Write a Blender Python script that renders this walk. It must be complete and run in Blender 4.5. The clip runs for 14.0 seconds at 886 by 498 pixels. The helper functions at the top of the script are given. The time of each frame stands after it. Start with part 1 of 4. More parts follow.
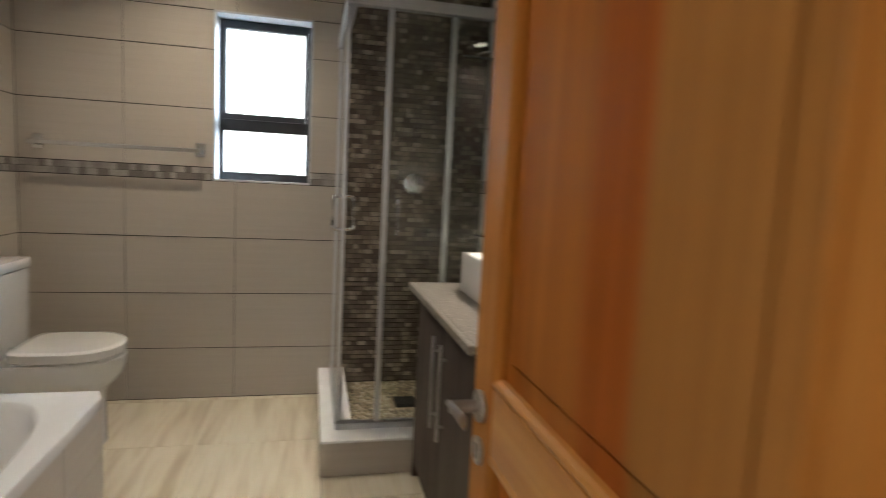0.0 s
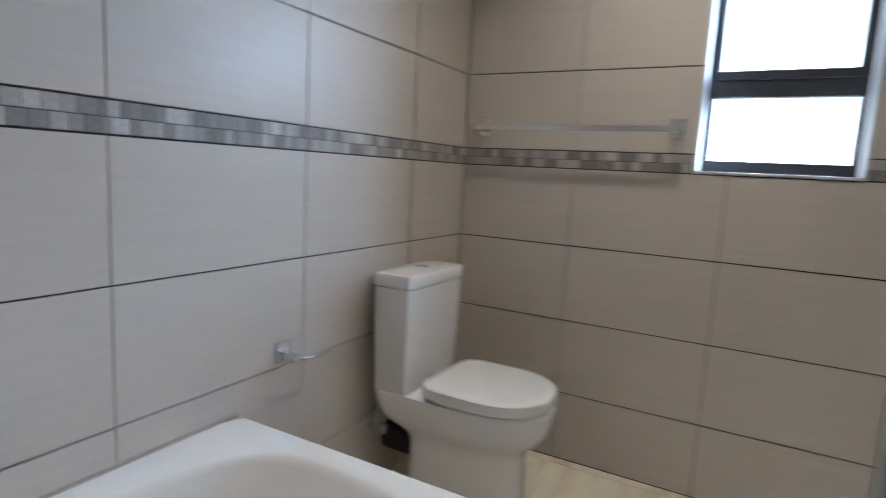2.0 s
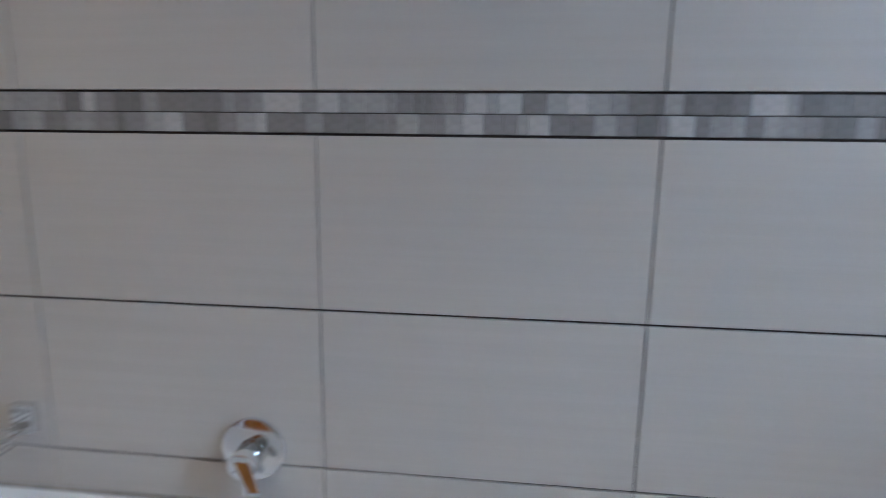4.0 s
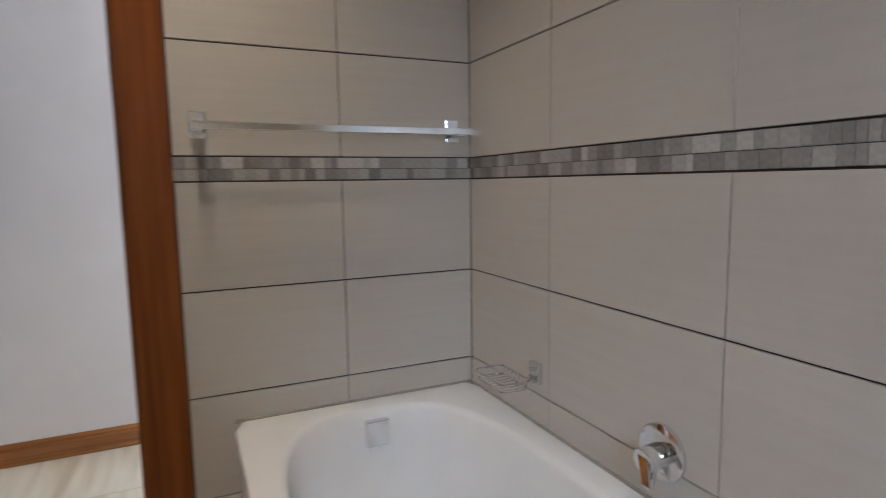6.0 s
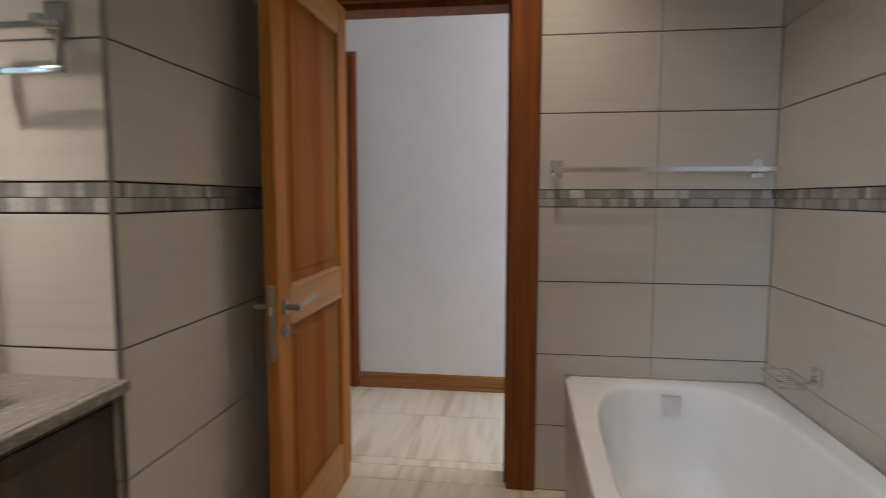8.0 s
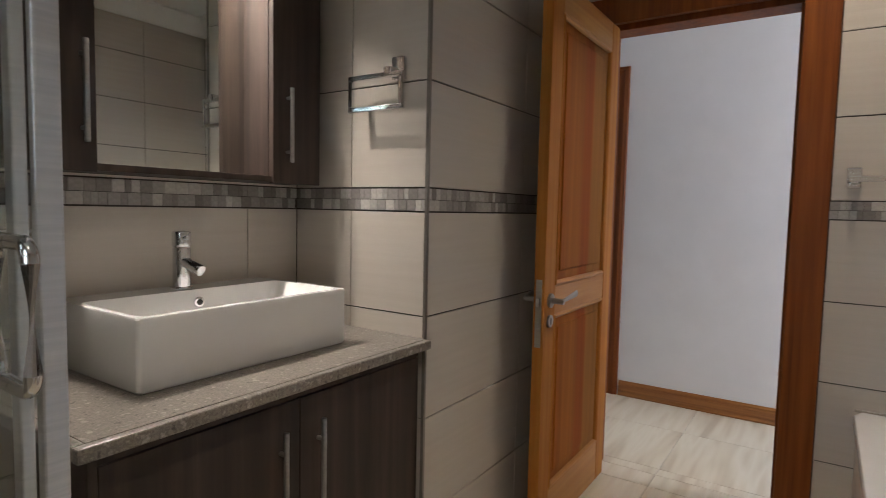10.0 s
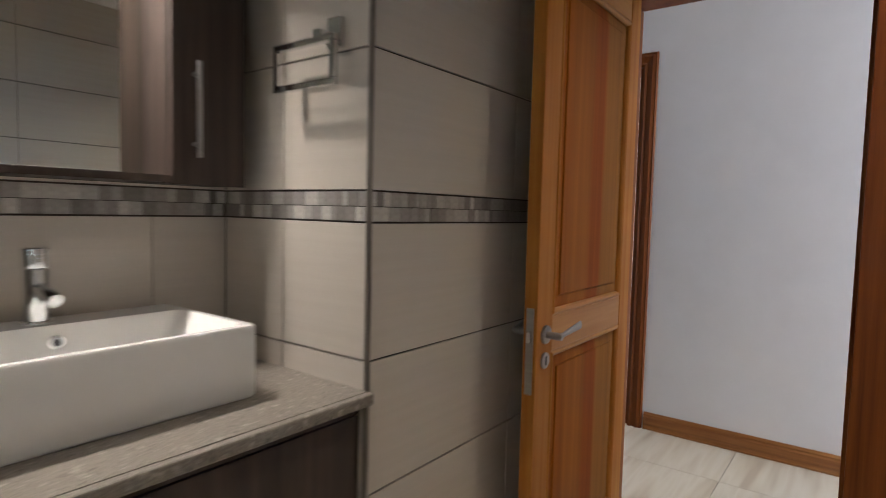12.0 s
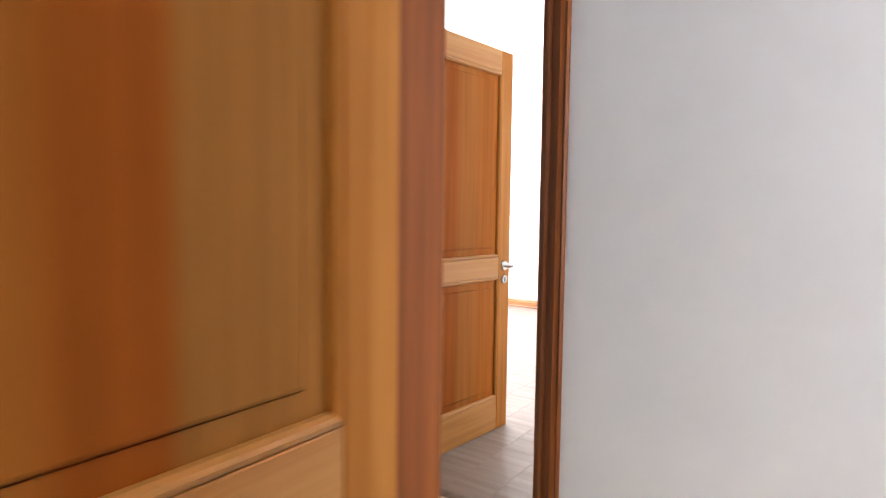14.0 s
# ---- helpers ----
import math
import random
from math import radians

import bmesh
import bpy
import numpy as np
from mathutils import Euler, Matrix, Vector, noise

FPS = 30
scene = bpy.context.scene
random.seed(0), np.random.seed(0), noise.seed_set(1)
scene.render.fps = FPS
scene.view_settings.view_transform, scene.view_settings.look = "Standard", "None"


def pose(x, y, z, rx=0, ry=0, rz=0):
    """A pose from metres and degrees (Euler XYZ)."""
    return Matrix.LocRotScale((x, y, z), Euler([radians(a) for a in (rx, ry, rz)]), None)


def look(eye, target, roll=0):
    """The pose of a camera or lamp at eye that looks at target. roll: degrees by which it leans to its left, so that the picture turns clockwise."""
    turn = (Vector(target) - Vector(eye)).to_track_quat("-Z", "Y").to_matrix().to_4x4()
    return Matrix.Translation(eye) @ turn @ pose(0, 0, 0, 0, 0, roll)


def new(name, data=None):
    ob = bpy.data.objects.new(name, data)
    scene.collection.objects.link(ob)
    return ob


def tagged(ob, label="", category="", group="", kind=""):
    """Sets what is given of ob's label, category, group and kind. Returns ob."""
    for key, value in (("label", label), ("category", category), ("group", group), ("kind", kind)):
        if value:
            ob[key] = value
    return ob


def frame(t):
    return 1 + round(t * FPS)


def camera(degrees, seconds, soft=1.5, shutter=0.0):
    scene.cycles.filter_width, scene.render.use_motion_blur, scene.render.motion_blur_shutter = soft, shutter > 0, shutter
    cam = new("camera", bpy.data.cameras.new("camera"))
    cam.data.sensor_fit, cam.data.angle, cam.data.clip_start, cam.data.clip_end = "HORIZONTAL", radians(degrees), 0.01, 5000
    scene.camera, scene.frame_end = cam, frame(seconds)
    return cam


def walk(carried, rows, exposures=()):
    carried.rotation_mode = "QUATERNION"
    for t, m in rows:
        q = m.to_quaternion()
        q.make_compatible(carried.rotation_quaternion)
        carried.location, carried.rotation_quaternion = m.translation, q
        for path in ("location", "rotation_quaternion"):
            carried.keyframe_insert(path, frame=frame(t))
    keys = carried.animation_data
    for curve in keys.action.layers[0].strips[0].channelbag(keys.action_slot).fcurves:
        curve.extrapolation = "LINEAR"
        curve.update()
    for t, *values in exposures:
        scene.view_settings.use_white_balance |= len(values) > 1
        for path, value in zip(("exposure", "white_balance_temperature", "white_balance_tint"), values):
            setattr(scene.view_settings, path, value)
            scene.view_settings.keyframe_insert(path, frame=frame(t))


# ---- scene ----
cam = camera(75.9, 14.0, soft=0.9, shutter=0.6)
PATH = [
    (0, (1.408, -0.143, 1.236), (1.860, 1.792, 1.014), 2.9),
    (0.5, (1.437, 0.141, 1.204), (1.532, 2.126, 0.985), 2.3),
    (0.7, (1.424, 0.25, 1.208), (1.391, 2.236, 0.98), 2.6),
    (1, (1.381, 0.41, 1.211), (1.176, 2.385, 0.972), 2.6),
    (1.5, (1.259, 0.672, 1.179), (0.691, 2.573, 0.933), 2.8),
    (2, (1.115, 0.871, 1.163), (0.161, 2.608, 0.893), 3.0),
    (2.5, (1.009, 1.032, 1.153), (-0.377, 2.449, 0.884), 2.5),
    (3, (0.927, 1.136, 1.127), (-0.782, 2.144, 0.877), 1.9),
    (3.5, (0.92, 1.175, 1.137), (-0.999, 1.665, 0.854), 1.7),
    (4, (0.922, 1.296, 1.182), (-1.035, 1.078, 0.829), 0.8),
    (6.3, (0.865, 1.754, 1.189), (0.222, -0.125, 0.954), -0.7),
    (6.5, (0.878, 1.819, 1.214), (0.352, -0.096, 0.97), -0.7),
    (7, (0.896, 1.984, 1.224), (0.69, 0.007, 1.005), -0.4),
    (7.5, (0.942, 2.17, 1.235), (0.975, 0.181, 1.03), -0.1),
    (8, (0.965, 2.311, 1.234), (1.225, 0.336, 1.056), 0.1),
    (8.5, (0.942, 2.411, 1.238), (1.529, 0.506, 1.074), 0.4),
    (9, (0.906, 2.484, 1.23), (1.729, 0.668, 1.073), 0.7),
    (9.2, (0.889, 2.506, 1.225), (1.791, 0.727, 1.071), 0.8),
    (11.3, (0.924, 2.408, 1.201), (2.136, 0.822, 1.07), 1.3),
    (11.5, (0.933, 2.329, 1.21), (2.146, 0.744, 1.078), 1.2),
    (12, (0.976, 2.060, 1.227), (2.196, 0.442, 1.094), 1.4),
    (12.5, (1.028, 1.704, 1.238), (2.221, 0.081, 1.108), 1.3),
    (13, (1.112, 1.315, 1.219), (2.259, -0.317, 1.087), 1.0),
    (13.2, (1.151, 1.160, 1.209), (2.285, -0.480, 1.071), 1.0),
    (13.5, (1.201, 0.922, 1.190), (2.308, -0.712, 1.056), 0.4),
    (13.6, (1.208, 0.841, 1.190), (2.322, -0.790, 1.057), 0.5),
    (13.8, (1.218, 0.686, 1.188), (2.350, -0.936, 1.057), 0.6),
    (14, (1.229, 0.533, 1.185), (2.386, -1.093, 1.05), 0.7),
]
EXPOSURES = [
    (0, -0.05, 6450, 9), (0.5, 0.1, 6050, 9), (1, 0.25, 5950, 9), (1.5, 0.15, 5700, 9), (2, 0.0, 5550, 9), (2.5, -0.4, 5350, 9),
    (3, -0.62, 5200, 9), (3.5, -0.45, 5150, 9), (4, -0.15, 5250, 9), (6.3, -0.25, 6200, 12), (6.5, -0.25, 6250, 12), (7, -0.5, 6400, 12),
    (7.5, -0.75, 6350, 12), (8, -0.42, 6300, 12), (8.5, -0.15, 6250, 12), (9, -0.22, 6250, 12), (11.5, -0.36, 6100, 12), (12, -0.3, 6150, 12),
    (12.5, -0.15, 6250, 12), (13, 0.05, 6300, 12), (13.5, 0.25, 6450, 12), (14, 0.52, 6350, 12),
]
walk(cam, [(t, look(eye, target, roll)) for t, eye, target, roll in PATH], EXPOSURES)

# world and lamps
world = bpy.data.worlds.new("world")
scene.world = world
world.use_nodes = True
sky = world.node_tree.nodes.new("ShaderNodeTexSky")
sky.sky_type, sky.sun_disc, sky.sun_elevation, sky.sun_rotation = "NISHITA", False, radians(50), radians(200)
world.node_tree.links.new(sky.outputs[0], world.node_tree.nodes["Background"].inputs[0])
world.node_tree.nodes["Background"].inputs[1].default_value = 0.12


def area(name, eye, target, w, h, power, colour, shape="RECTANGLE"):
    d = bpy.data.lights.new(name, "AREA")
    d.shape, d.size, d.size_y, d.energy, d.color = shape, w, h, power, colour
    ob = new(name, d)
    ob.matrix_world = look(eye, target)
    return ob


WARM = (1.0, 0.85, 0.66)
DAY = (0.64, 0.80, 1.0)
area("bath_window_daylight", (2.95, 4.3, 2.40), (1.10, 2.6, 1.1), 3.4, 1.4, 860, DAY)
DOWNLIGHTS = ((0.87, 0.56), (0.87, 0.30), (0.87, 2.49))
for lx, ly in DOWNLIGHTS:
    area("downlight_lamp", (lx, ly, 2.485), (lx, ly, 0), 0.045, 0.045, 6.6 if ly > 2 else 2.7, WARM, "DISK").data.spread = radians(120 if ly > 2 else 105)
for ly in (1.54, 1.78):
    area("cabinet_lamp", (2.27, ly, 1.985), (2.27, ly, 0), 0.04, 0.04, 5.2, (1.0, 0.90, 0.78), "DISK").data.spread = radians(110)
# added lamp in an invented west window, brightens the passage evenly
area("hall_added_daylight", (-1.58, -0.64, 1.6), (3, -0.64, 1.3), 0.8, 1.1, 58, (0.93, 0.95, 1.0))
# added lamp in an assumed, unseen east window, makes the bedroom bright
area("bedroom_added_daylight", (5.58, -3.6, 1.5), (0, -3.6, 1.2), 2.2, 1.5, 210, (0.97, 0.98, 1.0))


# materials
def base(name, rough=0.5, metal=0.0):
    m = bpy.data.materials.new(name)
    m.use_nodes = True
    n = m.node_tree.nodes
    p = n["Principled BSDF"]
    p.inputs["Roughness"].default_value, p.inputs["Metallic"].default_value = rough, metal
    return m, n, m.node_tree.links, p


def ramp(n, stops):
    r = n.new("ShaderNodeValToRGB")
    el = r.color_ramp.elements
    while len(el) < len(stops):
        el.new(0.5)
    for e, (pos, col) in zip(el, stops):
        e.position, e.color = pos, (*col, 1)
    return r


def coords(n, l, scale, spread=0.0):
    """Object coordinates at real size; spread shifts every piece by its own random amount."""
    tc, mp = n.new("ShaderNodeTexCoord"), n.new("ShaderNodeMapping")
    mp.inputs["Scale"].default_value = scale
    l.new(tc.outputs["Object"], mp.inputs["Vector"])
    if spread:
        inf, mul = n.new("ShaderNodeObjectInfo"), n.new("ShaderNodeMath")
        mul.operation, mul.inputs[1].default_value = "MULTIPLY", spread
        l.new(inf.outputs["Random"], mul.inputs[0])
        cmb = n.new("ShaderNodeCombineXYZ")
        for i in range(3):
            l.new(mul.outputs[0], cmb.inputs[i])
        l.new(cmb.outputs[0], mp.inputs["Location"])
    return mp


def noisy(name, stops, scale=(8, 8, 8), detail=6, rough=0.5, metal=0.0, bump=0.0, spread=0.0, distort=0.0, coat=0.0, fine=0.0):
    m, n, l, p = base(name, rough, metal)
    mp = coords(n, l, scale, spread)
    t = n.new("ShaderNodeTexNoise")
    t.inputs["Scale"].default_value, t.inputs["Detail"].default_value, t.inputs["Distortion"].default_value = 1.0, detail, distort
    t.inputs["Roughness"].default_value = 0.6
    l.new(mp.outputs[0], t.inputs["Vector"])
    r = ramp(n, stops)
    l.new(t.outputs["Fac"], r.inputs[0])
    l.new(r.outputs[0], p.inputs["Base Color"])
    # uneven gloss
    t2 = n.new("ShaderNodeTexNoise")
    t2.inputs["Scale"].default_value = 3.0
    mr = n.new("ShaderNodeMapRange")
    mr.inputs["To Min"].default_value, mr.inputs["To Max"].default_value = max(rough - 0.07, 0.02), min(rough + 0.09, 1)
    l.new(t2.outputs["Fac"], mr.inputs["Value"])
    l.new(mr.outputs[0], p.inputs["Roughness"])
    if bump:
        b = n.new("ShaderNodeBump")
        b.inputs["Strength"].default_value, b.inputs["Distance"].default_value = bump, 0.002
        l.new(t.outputs["Fac"], b.inputs["Height"])
        l.new(b.outputs[0], p.inputs["Normal"])
    p.inputs["Coat Weight"].default_value, p.inputs["Coat Roughness"].default_value = coat, 0.12
    return m


def shades(name, stops, rough=0.5, bump=0.3, island=False):
    """Pieces of one kind, each with a shade of its own, and a fine speckle."""
    m, n, l, p = base(name, rough)
    src = n.new("ShaderNodeNewGeometry") if island else n.new("ShaderNodeObjectInfo")
    out = src.outputs["Random Per Island" if island else "Random"]
    r = ramp(n, stops)
    r.color_ramp.interpolation = "CONSTANT"
    l.new(out, r.inputs[0])
    t = n.new("ShaderNodeTexNoise")
    tc = n.new("ShaderNodeTexCoord")
    l.new(tc.outputs["Object"], t.inputs["Vector"])
    t.inputs["Scale"].default_value, t.inputs["Detail"].default_value = 90, 5
    mx = n.new("ShaderNodeMix")
    mx.data_type, mx.blend_type = "RGBA", "OVERLAY"
    mx.inputs[0].default_value = 0.35
    l.new(r.outputs[0], mx.inputs[6])
    l.new(t.outputs["Fac"], mx.inputs[7])
    l.new(mx.outputs[2], p.inputs["Base Color"])
    b = n.new("ShaderNodeBump")
    b.inputs["Strength"].default_value, b.inputs["Distance"].default_value = bump, 0.001
    l.new(t.outputs["Fac"], b.inputs["Height"])
    l.new(b.outputs[0], p.inputs["Normal"])
    return m


def staves(name, stops, width):
    """Glued boards side by side, each with a hue of its own, under one grain."""
    m, n, l, p = base(name, 0.55)
    tc, sep = n.new("ShaderNodeTexCoord"), n.new("ShaderNodeSeparateXYZ")
    l.new(tc.outputs["Object"], sep.inputs[0])
    wob = n.new("ShaderNodeTexNoise")
    mpw = coords(n, l, (3, 3, 0.6))
    l.new(mpw.outputs[0], wob.inputs["Vector"])
    wob.inputs["Scale"].default_value = 1.0
    ad, dv = n.new("ShaderNodeMath"), n.new("ShaderNodeMath")
    ad.operation, ad.inputs[1].default_value = "MULTIPLY_ADD", 0.03
    l.new(wob.outputs["Fac"], ad.inputs[0])
    l.new(sep.outputs["X"], ad.inputs[2])
    dv.operation, dv.inputs[1].default_value = "DIVIDE", width
    l.new(ad.outputs[0], dv.inputs[0])
    r = ramp(n, stops)
    r.color_ramp.interpolation = "LINEAR"
    l.new(dv.outputs[0], r.inputs[0])
    mp = coords(n, l, (34, 34, 0.8), 5)
    t = n.new("ShaderNodeTexNoise")
    t.inputs["Scale"].default_value, t.inputs["Detail"].default_value = 1.0, 5
    l.new(mp.outputs[0], t.inputs["Vector"])
    mx = n.new("ShaderNodeMix")
    mx.data_type, mx.blend_type = "RGBA", "OVERLAY"
    mx.inputs[0].default_value = 0.4
    l.new(r.outputs[0], mx.inputs[6])
    l.new(t.outputs["Fac"], mx.inputs[7])
    l.new(mx.outputs[2], p.inputs["Base Color"])
    p.inputs["Specular IOR Level"].default_value = 0.07
    return m


TILE = noisy("beige_wall_tile", ((0.2, (0.512, 0.462, 0.402)), (0.5, (0.535, 0.485, 0.425)), (0.8, (0.558, 0.508, 0.448))), (2.0, 55, 2.5), 5, 0.43, bump=0.05, spread=13)
GROUT = noisy("dark_grout", ((0.3, (0.035, 0.027, 0.022)), (0.7, (0.065, 0.052, 0.043))), (60, 60, 60), 3, 0.9)
FLOOR = noisy("cream_streaked_floor_tile", ((0.30, (0.56, 0.47, 0.34)), (0.45, (0.71, 0.64, 0.50)), (0.55, (0.77, 0.71, 0.58)), (0.70, (0.66, 0.58, 0.44))), (11, 1.1, 3), 2.0, 0.30, spread=17)
FGROUT = noisy("tan_floor_grout", ((0.3, (0.30, 0.24, 0.17)), (0.7, (0.38, 0.31, 0.23))), (60, 60, 60), 3, 0.9)
MOSAIC = shades("border_stone", ((0.0, (0.19, 0.172, 0.158)), (0.2, (0.33, 0.305, 0.282)), (0.4, (0.23, 0.21, 0.193)), (0.58, (0.38, 0.355, 0.33)), (0.74, (0.27, 0.248, 0.23)), (0.88, (0.48, 0.45, 0.42))), 0.5)
BROWN = ((0.0, (0.105, 0.080, 0.060)), (0.2, (0.20, 0.160, 0.125)), (0.4, (0.145, 0.112, 0.088)), (0.58, (0.27, 0.225, 0.18)), (0.76, (0.18, 0.145, 0.115)), (0.88, (0.38, 0.325, 0.265)))
BRICKLET = shades("brown_mosaic_stone", BROWN, 0.5)
BRICKLET_FAR = shades("brown_mosaic_stone_rest", BROWN, 0.5, island=True)
PEBBLE = shades("shower_pebble", ((0.0, (0.30, 0.26, 0.17)), (0.3, (0.45, 0.40, 0.28)), (0.6, (0.22, 0.19, 0.13)), (0.8, (0.55, 0.50, 0.38))), 0.4, island=True)
PLASTER = noisy("white_plaster", ((0.3, (0.76, 0.75, 0.75)), (0.7, (0.80, 0.79, 0.79))), (5, 5, 5), 8, 0.75, bump=0.08)
CEIL = noisy("ceiling_paint", ((0.3, (0.78, 0.77, 0.74)), (0.7, (0.82, 0.81, 0.78))), (4, 4, 4), 5, 0.85)
TRIMWHITE = noisy("white_window_trim", ((0.3, (0.80, 0.80, 0.80)), (0.7, (0.86, 0.86, 0.86))), (9, 9, 9), 3, 0.35)
PINE = noisy("varnished_pine", ((0.22, (0.31, 0.092, 0.013)), (0.42, (0.40, 0.150, 0.025)), (0.6, (0.45, 0.190, 0.040)), (0.8, (0.50, 0.235, 0.057))), (26, 26, 0.8), 6, 0.50, bump=0.06, spread=9, distort=0.4)
RAILPINE = noisy("varnished_pine_cross_grain", ((0.22, (0.36, 0.130, 0.020)), (0.45, (0.45, 0.195, 0.040)), (0.7, (0.53, 0.26, 0.068))), (0.9, 26, 26), 6, 0.42, bump=0.05, spread=9, distort=0.4)
PINE.node_tree.nodes["Principled BSDF"].inputs["Specular IOR Level"].default_value = 0.12
PANEL = staves("varnished_pine_panel", ((0.0, (0.32, 0.142, 0.034)), (0.40, (0.325, 0.138, 0.032)), (0.43, (0.30, 0.078, 0.011)), (0.53, (0.31, 0.084, 0.012)), (0.57, (0.345, 0.120, 0.021)), (0.74, (0.35, 0.122, 0.021)), (0.79, (0.355, 0.112, 0.015))), 0.71)
MERANTI = noisy("varnished_red_meranti", ((0.25, (0.105, 0.026, 0.0045)), (0.5, (0.185, 0.050, 0.008)), (0.75, (0.255, 0.080, 0.014))), (40, 40, 1.2), 6, 0.45, bump=0.08)
MERANTI.node_tree.nodes["Principled BSDF"].inputs["Specular IOR Level"].default_value = 0.2
SKIRT = noisy("varnished_skirting", ((0.25, (0.21, 0.070, 0.016)), (0.5, (0.32, 0.125, 0.030)), (0.75, (0.40, 0.18, 0.050))), (1.2, 40, 40), 6, 0.36, bump=0.06, coat=0.2)
DARKWOOD = noisy("dark_walnut_laminate", ((0.25, (0.018, 0.011, 0.008)), (0.5, (0.038, 0.023, 0.017)), (0.75, (0.075, 0.048, 0.036))), (22, 22, 0.9), 7, 0.55, bump=0.12, spread=7, distort=0.5)
GRANITE = noisy("grey_granite", ((0.34, (0.075, 0.063, 0.052)), (0.45, (0.25, 0.222, 0.19)), (0.54, (0.15, 0.13, 0.11)), (0.68, (0.40, 0.365, 0.32))), (62, 62, 62), 8, 0.33, bump=0.04)
CERAMIC = noisy("white_ceramic", ((0.3, (0.80, 0.79, 0.77)), (0.7, (0.83, 0.82, 0.80))), (4, 4, 4), 3, 0.10, coat=0.5)
ACRYLIC = noisy("white_bath_acrylic", ((0.3, (0.80, 0.79, 0.78)), (0.7, (0.84, 0.83, 0.82))), (4, 4, 4), 3, 0.13, coat=0.4)
CHROME = noisy("chrome", ((0.3, (0.72, 0.73, 0.75)), (0.7, (0.78, 0.79, 0.80))), (9, 9, 9), 2, 0.08, 1.0)
STEEL = noisy("brushed_steel", ((0.3, (0.36, 0.35, 0.34)), (0.7, (0.45, 0.44, 0.43))), (9, 9, 300), 2, 0.30, 1.0)
ALU = noisy("satin_aluminium", ((0.3, (0.62, 0.64, 0.66)), (0.7, (0.72, 0.73, 0.75))), (9, 9, 200), 2, 0.32, 1.0)
DARKALU = noisy("charcoal_window_aluminium", ((0.3, (0.020, 0.022, 0.026)), (0.7, (0.032, 0.034, 0.04))), (9, 9, 9), 2, 0.45)
BLACK = noisy("black_void", ((0.3, (0.010, 0.010, 0.010)), (0.7, (0.02, 0.02, 0.02))), (9, 9, 9), 2, 0.6)
RUBBER = noisy("grey_sealant", ((0.3, (0.30, 0.27, 0.23)), (0.7, (0.38, 0.34, 0.30))), (30, 30, 30), 3, 0.6)
LAMINATE = noisy("grey_brown_laminate_plank", ((0.25, (0.20, 0.155, 0.125)), (0.5, (0.30, 0.24, 0.20)), (0.75, (0.38, 0.315, 0.27))), (1.2, 24, 3), 6, 0.38, bump=0.05, spread=11, distort=0.4)
DARKTRIM = noisy("tile_edge_trim", ((0.3, (0.20, 0.18, 0.16)), (0.7, (0.30, 0.27, 0.24))), (30, 30, 3), 3, 0.35, 0.8)
MIRROR, _n, _l, _p = base("mirror_silver", 0.015, 1.0)
_p.inputs["Base Color"].default_value = (0.76, 0.79, 0.75, 1)
GLASS, _n, _l, _p = base("clear_glass", 0.0)
_p.inputs["Transmission Weight"].default_value, _p.inputs["IOR"].default_value = 1.0, 1.45
_p.inputs["Base Color"].default_value = (0.93, 0.97, 0.95, 1)
SKYGLOW, _n, _l, _p = base("overcast_sky", 0.9)
_p.inputs["Emission Color"].default_value, _p.inputs["Emission Strength"].default_value = (0.95, 0.98, 1.0, 1), 4.0
LENS, _n, _l, _p = base("lamp_lens", 0.4)
_p.inputs["Emission Color"].default_value, _p.inputs["Emission Strength"].default_value = (1.0, 0.88, 0.7, 1), 6.0


# building helpers
def link(name, bm, material, parent=None, label="", smooth=False):
    bmesh.ops.recalc_face_normals(bm, faces=bm.faces[:])
    me = bpy.data.meshes.new(name)
    bm.to_mesh(me)
    bm.free()
    me.materials.append(material)
    if smooth:
        me.polygons.foreach_set("use_smooth", [True] * len(me.polygons))
        me.set_sharp_from_angle(angle=radians(38))
    ob = new(name, me)
    if parent:
        ob.parent = parent
        ob.matrix_parent_inverse = parent.matrix_world.inverted()
    if label:
        tagged(ob, label)
    return ob


def part(name, bm, material, parent, label="", smooth=False):
    return link(name, bm, material, parent, label, smooth)


def thing(name, at, label, category, group="", kind=""):
    ob = new(name)
    ob.location = at
    ob.empty_display_size = 0.05
    bpy.context.view_layer.update()
    return tagged(ob, label, category, group, kind)


def box(*boxes, bevel=0.0, seg=2):
    """Boxes (x0, x1, y0, y1, z0, z1) with rounded edges in one bmesh."""
    bm = bmesh.new()
    for x0, x1, y0, y1, z0, z1 in boxes:
        v = [bm.verts.new((x, y, z)) for z in (z0, z1) for x, y in ((x0, y0), (x1, y0), (x1, y1), (x0, y1))]
        for f in ((3, 2, 1, 0), (4, 5, 6, 7), (0, 1, 5, 4), (1, 2, 6, 5), (2, 3, 7, 6), (3, 0, 4, 7)):
            bm.faces.new([v[i] for i in f])
    if bevel:
        bmesh.ops.bevel(bm, geom=bm.edges[:], offset=bevel, segments=seg, affect="EDGES", profile=0.5)
    return bm


